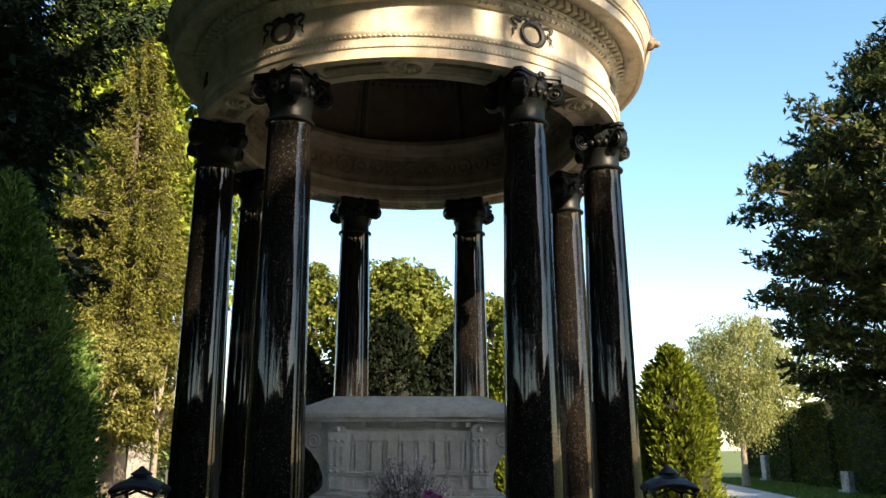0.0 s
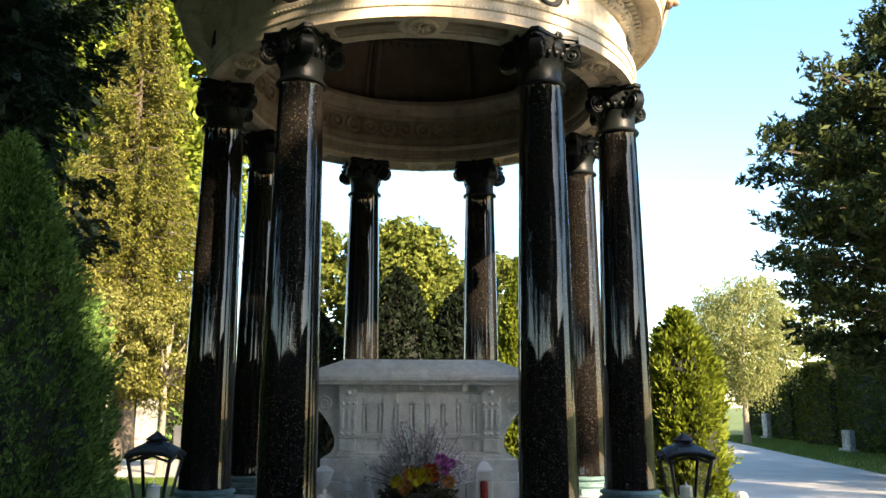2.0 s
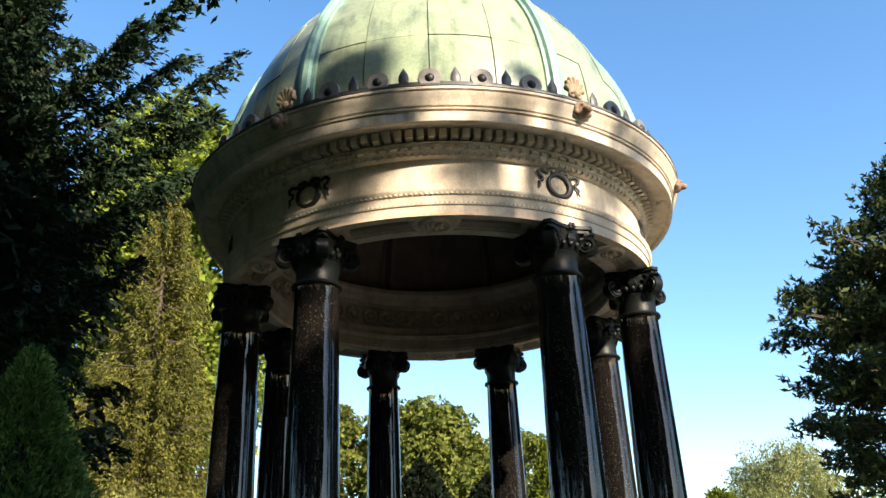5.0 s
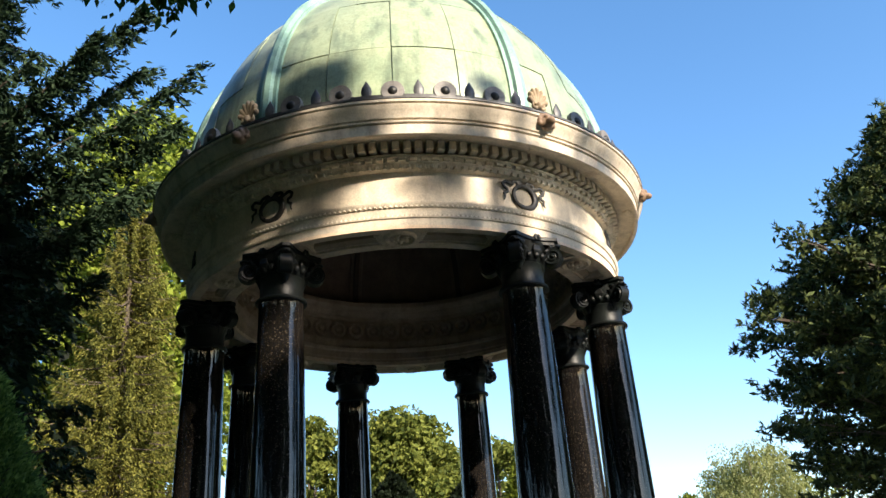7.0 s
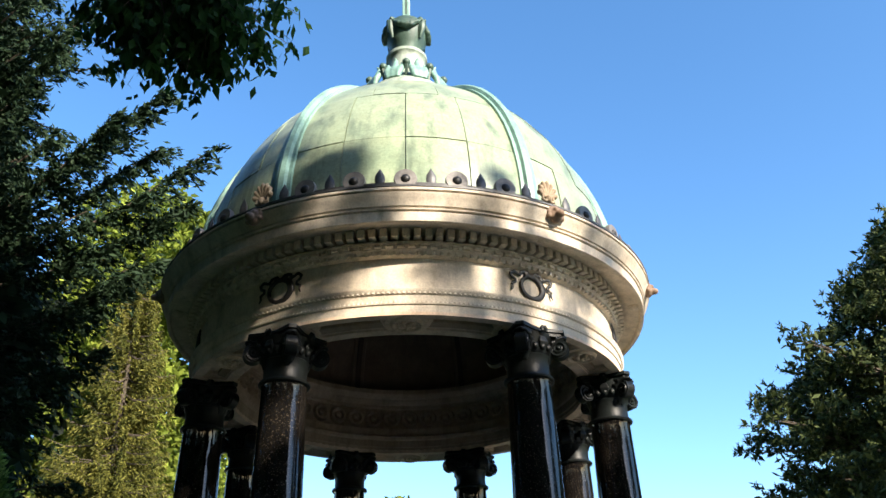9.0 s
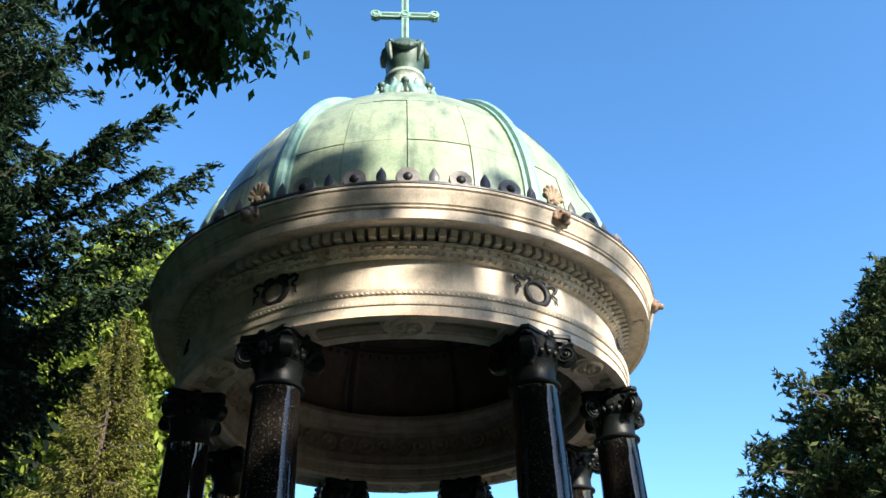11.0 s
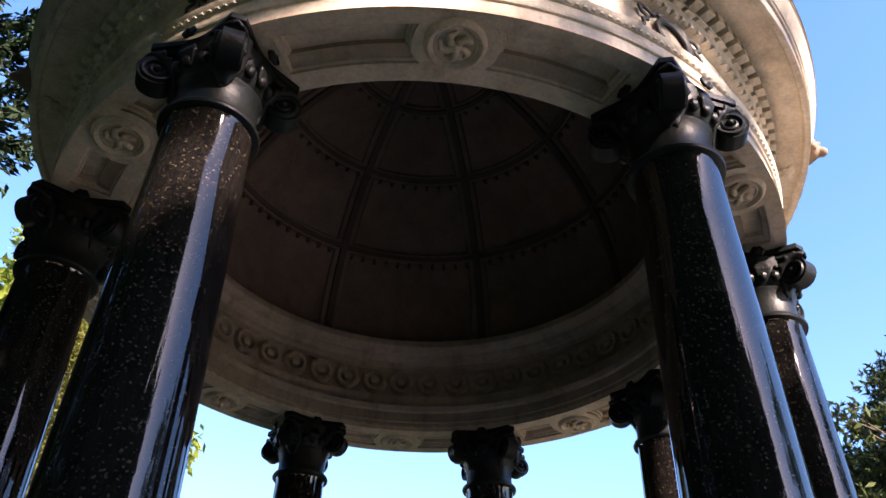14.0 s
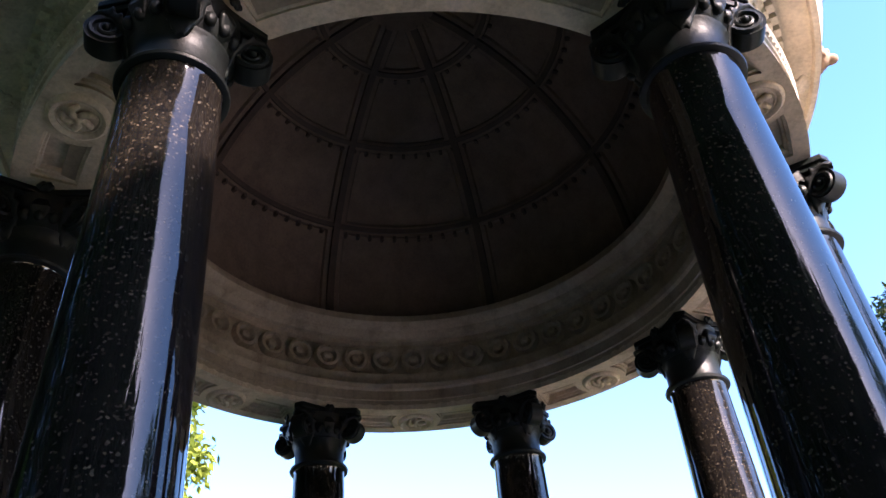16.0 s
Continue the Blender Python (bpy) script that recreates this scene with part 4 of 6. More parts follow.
for x, z in ((-0.355, 9.78), (0.355, 9.78), (0, 10.22), (0, 9.78)):
    bm = bmesh.new()
    bmesh.ops.create_cone(bm, cap_ends=True, segments=20, radius1=0.062, radius2=0.062, depth=0.076, matrix=Matrix.Translation((x, 0, z)) @ Matrix.Rotation(math.pi / 2, 4, "X"))
    tube(bm, [(x + 0.036 * math.cos(2 * math.pi * k / 16), -0.04, z + 0.036 * math.sin(2 * math.pi * k / 16)) for k in range(17)], [0.010] * 17, 6)
    part("roundel", bm, COPPERRIB, cross, smooth=True)

# ---------------------------------------------------------------- sarcophagus
sar = thing("sarcophagus", (0, 0.6, PZ), "pale carved limestone sarcophagus with hipped lid", "sarcophagus")
part("plinth", boxed(-0.98, 0.98, 0.10, 1.12, PZ, PZ + 0.15, bev=0.01), SARC, sar)
part("base", boxed(-0.86, 0.86, 0.15, 1.07, PZ + 0.151, 1.43, bev=0.012), SARC, sar)
half = [(0.97, 2.065), (0.97, 2.03), (0.93, 2.0), (0.93, 1.93), (0.91, 1.86), (0.85, 1.79), (0.78, 1.70), (0.745, 1.60), (0.745, 1.53), (0.77, 1.48), (0.83, 1.45), (0.86, 1.432)]
bm = bmesh.new()
prev = None
for y in (0.24, 0.98):
    ring = [bm.verts.new((x, y, z)) for x, z in half] + [bm.verts.new((-x, y, z)) for x, z in half[::-1]]
    bm.faces.new(ring)
    if prev:
        for i in range(len(ring)):
            bm.faces.new((prev[i], prev[(i + 1) % len(ring)], ring[(i + 1) % len(ring)], ring[i]))
    prev = ring
bmesh.ops.bevel(bm, geom=bm.edges[:], offset=0.006, segments=1, affect="EDGES")
part("chest", bm, SARC, sar)
for z0, z1, d in ((1.432, 1.46, 0.045), (1.46, 1.485, 0.028), (1.60, 1.622, 0.022), (1.985, 2.01, 0.02)):
    part("string_course", boxed(-0.73, 0.73, 0.24 - d, 0.242, z0, z1, bev=0.006), SARC, sar)
slots = [-0.49 + 0.1386 * k for k in range(8)]
for x0, x1 in zip([-0.548] + [x + 0.024 for x in slots], [x - 0.024 for x in slots] + [0.548]):
    part("panel_strip", boxed(x0, x1, 0.204, 0.242, 1.648, 1.900, bev=0.004), SARC, sar)
part("panel_band", boxed(-0.548, 0.548, 0.204, 0.242, 1.901, 1.984, bev=0.003), SARC, sar)
part("panel_band", boxed(-0.548, 0.548, 0.204, 0.242, 1.624, 1.647, bev=0.003), SARC, sar)
for x in slots:
    part("flute", boxed(x - 0.013, x + 0.013, 0.212, 0.242, 1.652, 1.880, bev=0.010), SARC, sar)
    part("flute_hood", boxed(x - 0.016, x + 0.016, 0.196, 0.206, 1.915, 1.960, bev=0.004), SARC, sar)
    part("flute_foot", boxed(x - 0.013, x + 0.013, 0.226, 0.242, 1.51, 1.585, bev=0.006), SARC, sar)
for sx in (-1, 1):
    c = sx * 0.63
    pil = part("pilaster", boxed(c - 0.082, c + 0.082, 0.185, 0.243, 1.625, 1.975, bev=0.006), SARC, sar)
    bm = bmesh.new()
    for dx in (-0.052, 0, 0.052):
        box(bm, c + dx - 0.016, c + dx + 0.016, 0.17, 0.187, 1.68, 1.86, bev=0.01)
        ball(bm, (c + dx, 0.182, 1.905), 0.018, seg=8, ring=6)
        ball(bm, (c + dx, 0.182, 1.645), 0.014, seg=8, ring=6)
    part("reeding", bm, SARC, pil, smooth=True)
    bm = bmesh.new()
    f = [bm.verts.new((c + x, y, z)) for y in (0.17, 0.243) for x, z in ((-0.095, 1.976), (0.095, 1.976), (0.07, 2.02), (0, 2.06), (-0.07, 2.02))]
    bm.faces.new(f[:5])
    bm.faces.new(f[5:][::-1])
    for i in range(5):
        bm.faces.new((f[i], f[(i + 1) % 5], f[5 + (i + 1) % 5], f[5 + i]))
    ball(bm, (c, 0.168, 2.0), 0.026, seg=8, ring=6)
    part("pediment", bm, SARC, pil)
    part("pilaster_foot", boxed(c - 0.07, c + 0.07, 0.195, 0.243, 1.49, 1.598, bev=0.008), SARC, pil)
    # acanthus scroll at the end of the chest
    bm = bmesh.new()
    pts = []
    for i in range(30):
        th = i / 29 * 2 * math.pi * 1.9
        r = 0.075 * (1 - 0.8 * i / 29)
        pts.append((sx * (0.845 + r * math.cos(th - 1.2)), 0.236, 1.90 + r * math.sin(th - 1.2)))
    tube(bm, pts, [0.013] * 30, 6)
    part("end_scroll", bm, SARC, sar, smooth=True)
part("cornice", boxed(-0.99, 0.99, 0.14, 1.08, 2.066, 2.10, bev=0.008), SARC, sar)
for k in range(13):
    x = -0.80 + 0.1333 * k
    part("dentil", boxed(x - 0.022, x + 0.022, 0.17, 0.24, 2.025, 2.065), SARC, sar)
bm = bmesh.new()
lv = []
for x, y0, y1, z in ((1.01, 0.11, 1.11, 2.101), (1.01, 0.11, 1.11, 2.14), (0.96, 0.15, 1.07, 2.16), (0.93, 0.18, 1.04, 2.20), (0.72, 0.33, 0.89, 2.285), (0.69, 0.36, 0.86, 2.30)):
    lv.append([bm.verts.new(p) for p in ((-x, y0, z), (x, y0, z), (x, y1, z), (-x, y1, z))])
for a, b in zip(lv, lv[1:]):
    for i in range(4):
        bm.faces.new((a[i], a[(i + 1) % 4], b[(i + 1) % 4], b[i]))
bm.faces.new(lv[-1])
bm.faces.new(lv[0][::-1])
bmesh.ops.bevel(bm, geom=bm.edges[:], offset=0.006, segments=2, affect="EDGES")
part("lid", bm, SARC, sar, "hipped stone lid")


# ---------------------------------------------------------------- grave lanterns on posts
def post_lantern(x, y):
    T = Matrix.Translation((x, y, 0))
    lamp = thing("post_lantern", (x, y, GZ), "black iron lantern on a post with a white candle inside", "lantern", "lanterns beside the platform")
    part("post", capped([(0, GZ), (0.05, GZ), (0.05, GZ + 0.05), (0.030, GZ + 0.06), (0.028, 1.30), (0.040, 1.305), (0.042, 1.325), (0.03, 1.335), (0, 1.335)], 16), IRON, lamp, m=T, smooth=True)
    part("floor", boxed(-0.085, 0.085, -0.085, 0.085, 1.336, 1.356, bev=0.004), IRON, lamp, m=T)
    a, b, z0, z1 = 0.080, 0.122, 1.357, 1.60
    bm = bmesh.new()
    pts = [(0.0, 0, 1.325), (0.045, 0, 1.328), (0.085, 0, 1.350), (0.105, 0, 1.338), (0.114, 0, 1.318), (0.100, 0, 1.306), (0.088, 0, 1.318), (0.098, 0, 1.326)]
    tube(bm, pts, [0.010] * 8, 6)
    me_s = mesh_of("scroll", bm, IRON, True)
    bm = bmesh.new()
    tube(bm, [(-a, -a, z0), (-b, -b, z1)], [0.011, 0.011], 6)
    me_bar = mesh_of("corner_bar", bm, IRON)
    bm = bmesh.new()
    q = [(-a + 0.008, -a, z0), (a - 0.008, -a, z0), (b - 0.008, -b, z1), (-b + 0.008, -b, z1)]
    f = bm.faces.new([bm.verts.new(p) for p in q])
    ex = bmesh.ops.extrude_face_region(bm, geom=[f])
    bmesh.ops.translate(bm, vec=(0, 0.003, 0), verts=[v for v in ex["geom"] if isinstance(v, bmesh.types.BMVert)])
    me_pane = mesh_of("pane", bm, GLASS)
    bm = bmesh.new()
    tube(bm, [(-b + 0.01, -b, z1 - 0.03), (-b / 2, -b, z1 - 0.012), (0, -b, z1 + 0.012), (b / 2, -b, z1 - 0.012), (b - 0.01, -b, z1 - 0.03)], [0.008] * 5, 6)
    me_arch = mesh_of("arch_trim", bm, IRON, True)
    for k in range(4):
        place("corner_bar", me_bar, lamp, T @ turn(90 * k))
        g = place("pane", me_pane, lamp, T @ turn(90 * k))
        g.visible_shadow = False
        place("arch_trim", me_arch, lamp, T @ turn(90 * k))
        place("scroll", me_s, lamp, T @ turn(90 * k))
    # roof with gently arched eaves
    bm = bmesh.new()
    rings = []
    for r, z, arch in ((0.124, 1.592, 0.028), (0.139, 1.602, 0.030), (0.139, 1.612, 0.030), (0.092, 1.655, 0.012), (0.055, 1.678, 0.0), (0.045, 1.69, 0)):
        ring = []
        for k in range(4):
            for j in range(6):
                u = -1 + 2 * j / 6
                p = Matrix.Rotation(math.pi / 2 * k, 3, "Z") @ Vector((u * r, -r, z + arch * (1 - u * u) - 0.008))
                ring.append(bm.verts.new(p))
        rings.append(ring)
    for p, q in zip(rings, rings[1:]):
        for i in range(24):
            bm.faces.new((p[i], p[(i + 1) % 24], q[(i + 1) % 24], q[i]))
    bm.faces.new(rings[-1])
    bm.faces.new(rings[0][::-1])
    part("roof", bm, IRON, lamp, m=T)
    part("cap", capped([(0, 1.682), (0.058, 1.684), (0.062, 1.694), (0.045, 1.706), (0.026, 1.72), (0.010, 1.735), (0, 1.738)], 16), IRON, lamp, m=T, smooth=True)
    c = part("candle", capped([(0, 1.358), (0.036, 1.358), (0.037, 1.425), (0.031, 1.432), (0.010, 1.434), (0.005, 1.45), (0, 1.462)], 20), WAX, lamp, "white candle", m=T, smooth=True)


post_lantern(-1.53, -2.2)
post_lantern(1.583, -2.2)

# ---------------------------------------------------------------- grave gifts on the platform
def turned(name, x, y, prof, material, label, category, s=1.0):
    t = thing(name, (x, y, PZ), label, category)
    k = len(prof) // 2
    part("foot", capped([(0, 0)] + [(r * s, z * s) for r, z in prof[:k]] + [(0, prof[k - 1][1] * s)], 20), material, t, m=Matrix.Translation((x, y, PZ)), smooth=True)
    part("bowl", capped([(0, prof[k - 1][1] * s)] + [(r * s, z * s) for r, z in prof[k:]] + [(0, prof[-1][1] * s)], 20), material, t, m=Matrix.Translation((x, y, PZ)), smooth=True)


turned("stone_urn", -0.80, -0.02, [(0.075, 0), (0.075, 0.03), (0.03, 0.06), (0.025, 0.10), (0.04, 0.13), (0.075, 0.22), (0.085, 0.25), (0.06, 0.27), (0.02, 0.29)], PORCELAIN, "pale stone urn with a lid on the platform", "urn")
turned("stone_vase", -0.615, -0.02, [(0.05, 0), (0.055, 0.02), (0.03, 0.05), (0.025, 0.07), (0.06, 0.09), (0.05, 0.12), (0.03, 0.15), (0.04, 0.17), (0.012, 0.21)], PORCELAIN, "small pale turned stone ornament", "ornament")
bm = capped([(0, 0), (0.07, 0), (0.065, 0.05), (0.05, 0.10), (0.045, 0.14), (0.02, 0.165), (0, 0.17)], 18)
ball(bm, (0, 0, 0.195), 0.032, seg=10, ring=8)
for s in (-1, 1):
    ball(bm, (s * 0.055, 0.03, 0.15), 0.05, (0.8, 0.25, 1.2), 10, 6)
fig = part("angel_figurine", bm, PORCELAIN, None, "small white stone angel figurine on the platform", True, Matrix.Translation((-0.44, -0.03, PZ)))
tagged(fig, category="figurine")

wl = thing("white_lantern", (0.55, -0.03, PZ), "white metal lantern holding a red grave candle", "lantern")
WT = Matrix.Translation((0.55, -0.03, PZ))
part("floor", boxed(-0.075, 0.075, -0.075, 0.075, 0, 0.02, bev=0.004), WHITEPAINT, wl, m=WT)
me_b = mesh_of("bar", boxed(-0.072, -0.058, -0.072, -0.058, 0.02, 0.25), WHITEPAINT)
me_g = mesh_of("pane", boxed(-0.057, 0.057, -0.066, -0.064, 0.021, 0.249), GLASS)
for k in range(4):
    place("bar", me_b, wl, WT @ turn(90 * k))
    place("pane", me_g, wl, WT @ turn(90 * k)).visible_shadow = False
part("roof", capped([(0, 0.25), (0.10, 0.25), (0.10, 0.265), (0.06, 0.31), (0.03, 0.33), (0.02, 0.36), (0, 0.37)], 4), WHITEPAINT, wl, m=WT @ turn(45))
part("candle", capped([(0, 0.022), (0.034, 0.022), (0.034, 0.15), (0.028, 0.17), (0, 0.172)], 16), REDGLASS, wl, "red candle", m=WT, smooth=True)
fr = thing("arched_frame", (0.345, -0.02, PZ), "small grey arched metal ornament frame", "ornament")
bm = bmesh.new()
tube(bm, [(0.345 - 0.055, -0.02, PZ)] + [(0.345 - 0.055 * math.cos(math.pi * k / 8) * (1 - 0.1 * math.sin(math.pi * k / 8)), -0.02, PZ + 0.16 + 0.12 * math.sin(math.pi * k / 8)) for k in range(9)] + [(0.345 + 0.055, -0.02, PZ)], [0.008] * 11, 6)
part("hoop", bm, SANDSTONE, fr, smooth=True)
part("foot", boxed(0.28, 0.41, -0.05, 0.01, PZ, PZ + 0.016, bev=0.003), SANDSTONE, fr)
bm = bmesh.new()
for x in (0.325, 0.345, 0.365):
    tube(bm, [(x, -0.02, PZ + 0.016), (x, -0.02, PZ + 0.265)], [0.003, 0.003], 5)
part("grille", bm, SANDSTONE, fr)

# flower arrangement
FX, FY = 0.0, -0.28
fl = thing("flower_arrangement", (FX, FY, PZ), "bouquet of yellow, orange and magenta flowers with pale pink twigs", "flowers")
bm = capped([(0, 0), (0.13, 0), (0.17, 0.05), (0.19, 0.10), (0.17, 0.11), (0, 0.10)], 20)
for v in bm.verts:
    v.co += 0.008 * Vector(unit(1)[0])
part("basket", bm, BASKET, fl, "brown wicker basket", m=Matrix.Translation((FX, FY, PZ)))
pts, al = [], []
for i in range(900):
    a, r = rng.uniform(0, 2 * math.pi), 0.32 * math.sqrt(rng.uniform())
    z = rng.uniform(0.01, 0.24) * (1 - r * 1.7)
    pts.append((FX + r * math.cos(a), FY + r * math.sin(a) * 0.6, PZ + 0.02 + abs(z)))
    al.append((math.cos(a), math.sin(a), 0.3))
place("greenery", leaf_mesh("greenery", np.array(pts), np.array(al), 0.06, 0.022, DRYLEAF), fl, None, "brown dried leaves and moss")
bm = bmesh.new()
bp = []
for i in range(105):
    a = rng.uniform(0.05, math.pi - 0.05)
    ln = rng.uniform(0.16, 0.56)
    tip = Vector((FX + 0.44 * math.cos(a) * rng.uniform(0.4, 1.1), FY + rng.uniform(-0.12, 0.14), PZ + 0.16 + ln * math.sin(a) ** 0.6))
    b0 = Vector((FX + 0.05 * math.cos(a), FY, PZ + 0.08))
    mid = b0.lerp(tip, 0.5) + Vector((rng.normal(0, 0.02), 0, 0.02))
    tube(bm, [b0, mid, tip], [0.005, 0.004, 0.002], 4)
    for k in range(36):
        u = rng.uniform(0.35, 1.0)
        bp.append(mid.lerp(tip, (u - 0.5) * 2) + Vector(rng.normal(0, 0.018, 3)) if u > 0.5 else b0.lerp(mid, u * 2) + Vector(rng.normal(0, 0.018, 3)))
part("twig_work", bm, TWIG, fl)
bp = np.array([tuple(p) for p in bp])
place("blossom", leaf_mesh("blossom", bp, unit(len(bp)), 0.030, 0.024, F_PINK, 1.0), fl, None, "pale pink blossom")


def bloom(x, y, z, r, material, petals=22):
    p = np.zeros((petals * 3, 3))
    d = np.zeros((petals * 3, 3))
    for k in range(petals * 3):
        a = 2 * math.pi * k / petals
        t = (k // petals) / 3
        d[k] = (math.cos(a), -0.35 - t, math.sin(a))
        p[k] = np.array((x, y, z)) + d[k] * np.array((1, 0.4, 1)) * r * (0.62 - 0.18 * t)
    place("bloom", leaf_mesh("bloom", p, d, r * 0.95, r * 0.42, material, 0.12), fl)


for x, z, r, m_ in ((-0.02, 0.235, 0.075, F_YELLOW), (0.05, 0.25, 0.06, F_YELLOW), (-0.16, 0.20, 0.05, F_YELLOW), (-0.10, 0.16, 0.06, F_ORANGE), (-0.07, 0.25, 0.05, F_ORANGE), (0.22, 0.20, 0.05, F_ORANGE), (0.09, 0.30, 0.05, F_RED), (0.11, 0.24, 0.045, F_RED), (0.16, 0.37, 0.06, F_PURPLE), (0.23, 0.34, 0.05, F_PURPLE), (0.19, 0.29, 0.045, F_PURPLE)):
    bloom(FX + x * 1.1, FY - 0.15, PZ + z, r * (0.95 if m_ is F_PURPLE else 1.1), m_)


# ---------------------------------------------------------------- hedges
def hedge(name, x0, x1, y0, y1, z1, n, size, material, label, shoot=0, category="hedge"):
    """A clipped hedge: near-black core as inner shade, leaves over its top and sides, uneven at the surface."""
    h = thing(name, ((x0 + x1) / 2, (y0 + y1) / 2, GZ), label, category)
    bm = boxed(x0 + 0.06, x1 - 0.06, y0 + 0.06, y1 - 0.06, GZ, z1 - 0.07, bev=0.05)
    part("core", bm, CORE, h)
    w, d, t = x1 - x0, y1 - y0, z1 - GZ
    area = np.array([w * d * 1.4, d * t, d * t, w * t, w * t])
    pick = rng.choice(5, n, p=area / area.sum())
    u, v = rng.uniform(0, 1, n), rng.uniform(0, 1, n)
    p = np.zeros((n, 3))
    nr = np.zeros((n, 3))
    for f in range(5):
        k = pick == f
        if f == 0:
            p[k] = np.c_[x0 + w * u[k], y0 + d * v[k], np.full(k.sum(), z1)]
            nr[k] = (0, 0, 1)
        elif f < 3:
            p[k] = np.c_[np.full(k.sum(), x0 if f == 1 else x1), y0 + d * u[k], GZ + t * v[k]]
            nr[k] = (-1 if f == 1 else 1, 0, 0.4)
        else:
            p[k] = np.c_[x0 + w * u[k], np.full(k.sum(), y0 if f == 3 else y1), GZ + t * v[k]]
            nr[k] = (0, -1 if f == 3 else 1, 0.4)
    lump = np.array([noise.noise(Vector(q) * 2.3) * 0.035 + noise.noise(Vector(q) * 9) * 0.034 + noise.noise(Vector(q) * 24) * 0.034 for q in p])
    p += nr * (lump + rng.normal(-0.012, 0.018, n))[:, None]
    d = nr * 1.3 + rng.normal(0, 0.45, (n, 3))
    if shoot:
        d[:, 2] += 0.5
        d /= np.linalg.norm(d, axis=1)[:, None]
        k = np.repeat(np.arange(n), shoot)
        f = np.tile(np.linspace(0.0, 1.0, shoot), n)[:, None]
        e = unit(len(k)) * (1.05 - 0.75 * f) + d[k] * (0.5 + 0.6 * f)
        e /= np.linalg.norm(e, axis=1)[:, None]
        p, d = p[k] + d[k] * (f - 0.55) * size * 2.2 * rng.uniform(0.6, 1.5, n)[k][:, None] + e * size * 0.4, e
    place("foliage", leaf_mesh("foliage", p, d, size, size * 0.5, material, 0.12 if shoot else 0.35), h)


hedge("box_hedge", 1.42, 3.55, -3.75, -1.12, 0.75, 21000, 0.027, L_BOX, "dense clipped dark green box hedge beside the steps", 7)
hedge("box_hedge", 2.12, 3.55, -0.90, 2.6, 0.78, 8000, 0.042, L_BOX, "clipped box hedge beside the platform in sun", 8)
hedge("box_hedge", 2.2, 3.55, 2.62, 5.2, 0.72, 14000, 0.045, L_BOX, "clipped box hedge along the kerb in sun")
hedge("box_hedge", -3.6, -1.40, -3.75, -1.0, 0.76, 19000, 0.028, L_BOX, "dense clipped dark green box hedge in shade", 7)
hedge("box_hedge", -3.3, -2.12, -0.98, 0.2, 0.64, 16000, 0.040, L_BOX, "clipped box hedge beside the platform in shade")


# ---------------------------------------------------------------- trees
def trunk_of(tree, x, y, h, r, material=BARK, lean=0.0, limbs=(), z0=GZ):
    bm = bmesh.new()
    pts = [(x + lean * (k / 8) ** 1.5 + rng.normal(0, 0.02 * r * 5) * (k > 0), y + rng.normal(0, 0.02 * r * 5) * (k > 0), z0 + h * k / 8) for k in range(9)]
    tube(bm, pts, [r * (1.35 if k == 0 else 1) * (1 - 0.85 * k / 8) + 0.008 for k in range(9)], 10)
    for a, b in limbs:
        a, b = Vector(a), Vector(b)
        mid = a.lerp(b, 0.5) + Vector((0, 0, 0.08 * (b - a).length))
        tube(bm, [a, mid, b], [r * 0.42, r * 0.28, r * 0.08], 6)
    part("trunk", bm, material, tree, smooth=True)


def column_conifer(name, x, y, h, r, n, size, material, label, taper=0.55, z0=GZ, lumpy=0.13):
    """A dense upright evergreen with flat sprays over a core coloured as inner shade."""
    t = thing(name, (x, y, GZ), label, "conifer")
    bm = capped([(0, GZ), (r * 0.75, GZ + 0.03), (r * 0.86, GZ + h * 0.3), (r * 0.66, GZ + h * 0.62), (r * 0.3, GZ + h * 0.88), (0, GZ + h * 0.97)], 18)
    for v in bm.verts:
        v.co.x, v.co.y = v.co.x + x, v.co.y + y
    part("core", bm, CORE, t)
    u = rng.uniform(0, 1, n) ** 0.85
    a = rng.uniform(0, 2 * math.pi, n)
    prof = np.where(u < 0.35, 0.90 + 0.10 * u / 0.35, np.clip(1 - (np.clip(u - 0.35, 0, 1) / 0.65) ** (1 / taper), 0.03, 1))
    lump = np.array([noise.noise(Vector((math.cos(q) * 2.2, math.sin(q) * 2.2, s * h * 1.7 + x))) for q, s in zip(a, u)])
    fine = np.array([noise.noise(Vector((math.cos(q) * r * 7, math.sin(q) * r * 7, s * h * 5 + x))) for q, s in zip(a, u)])
    keep = fine > rng.uniform(-0.75, -0.1, n)
    u, a, prof, lump, fine = u[keep], a[keep], prof[keep], lump[keep], fine[keep]
    n = len(u)
    lump = lump + 0.9 * fine
    rr = r * prof * (1 + lumpy * 1.6 * lump) - np.abs(rng.normal(0, 0.05, n)) * r
    p = np.c_[x + rr * np.cos(a), y + rr * np.sin(a), GZ + 0.03 + u * h * 0.99 + 0.03 * lump]
    d = np.c_[np.cos(a) * 0.75, np.sin(a) * 0.75, np.full(n, 0.75)]
    place("crown", leaf_mesh("crown", p, d, size, size * 0.5, material, 0.6), t)


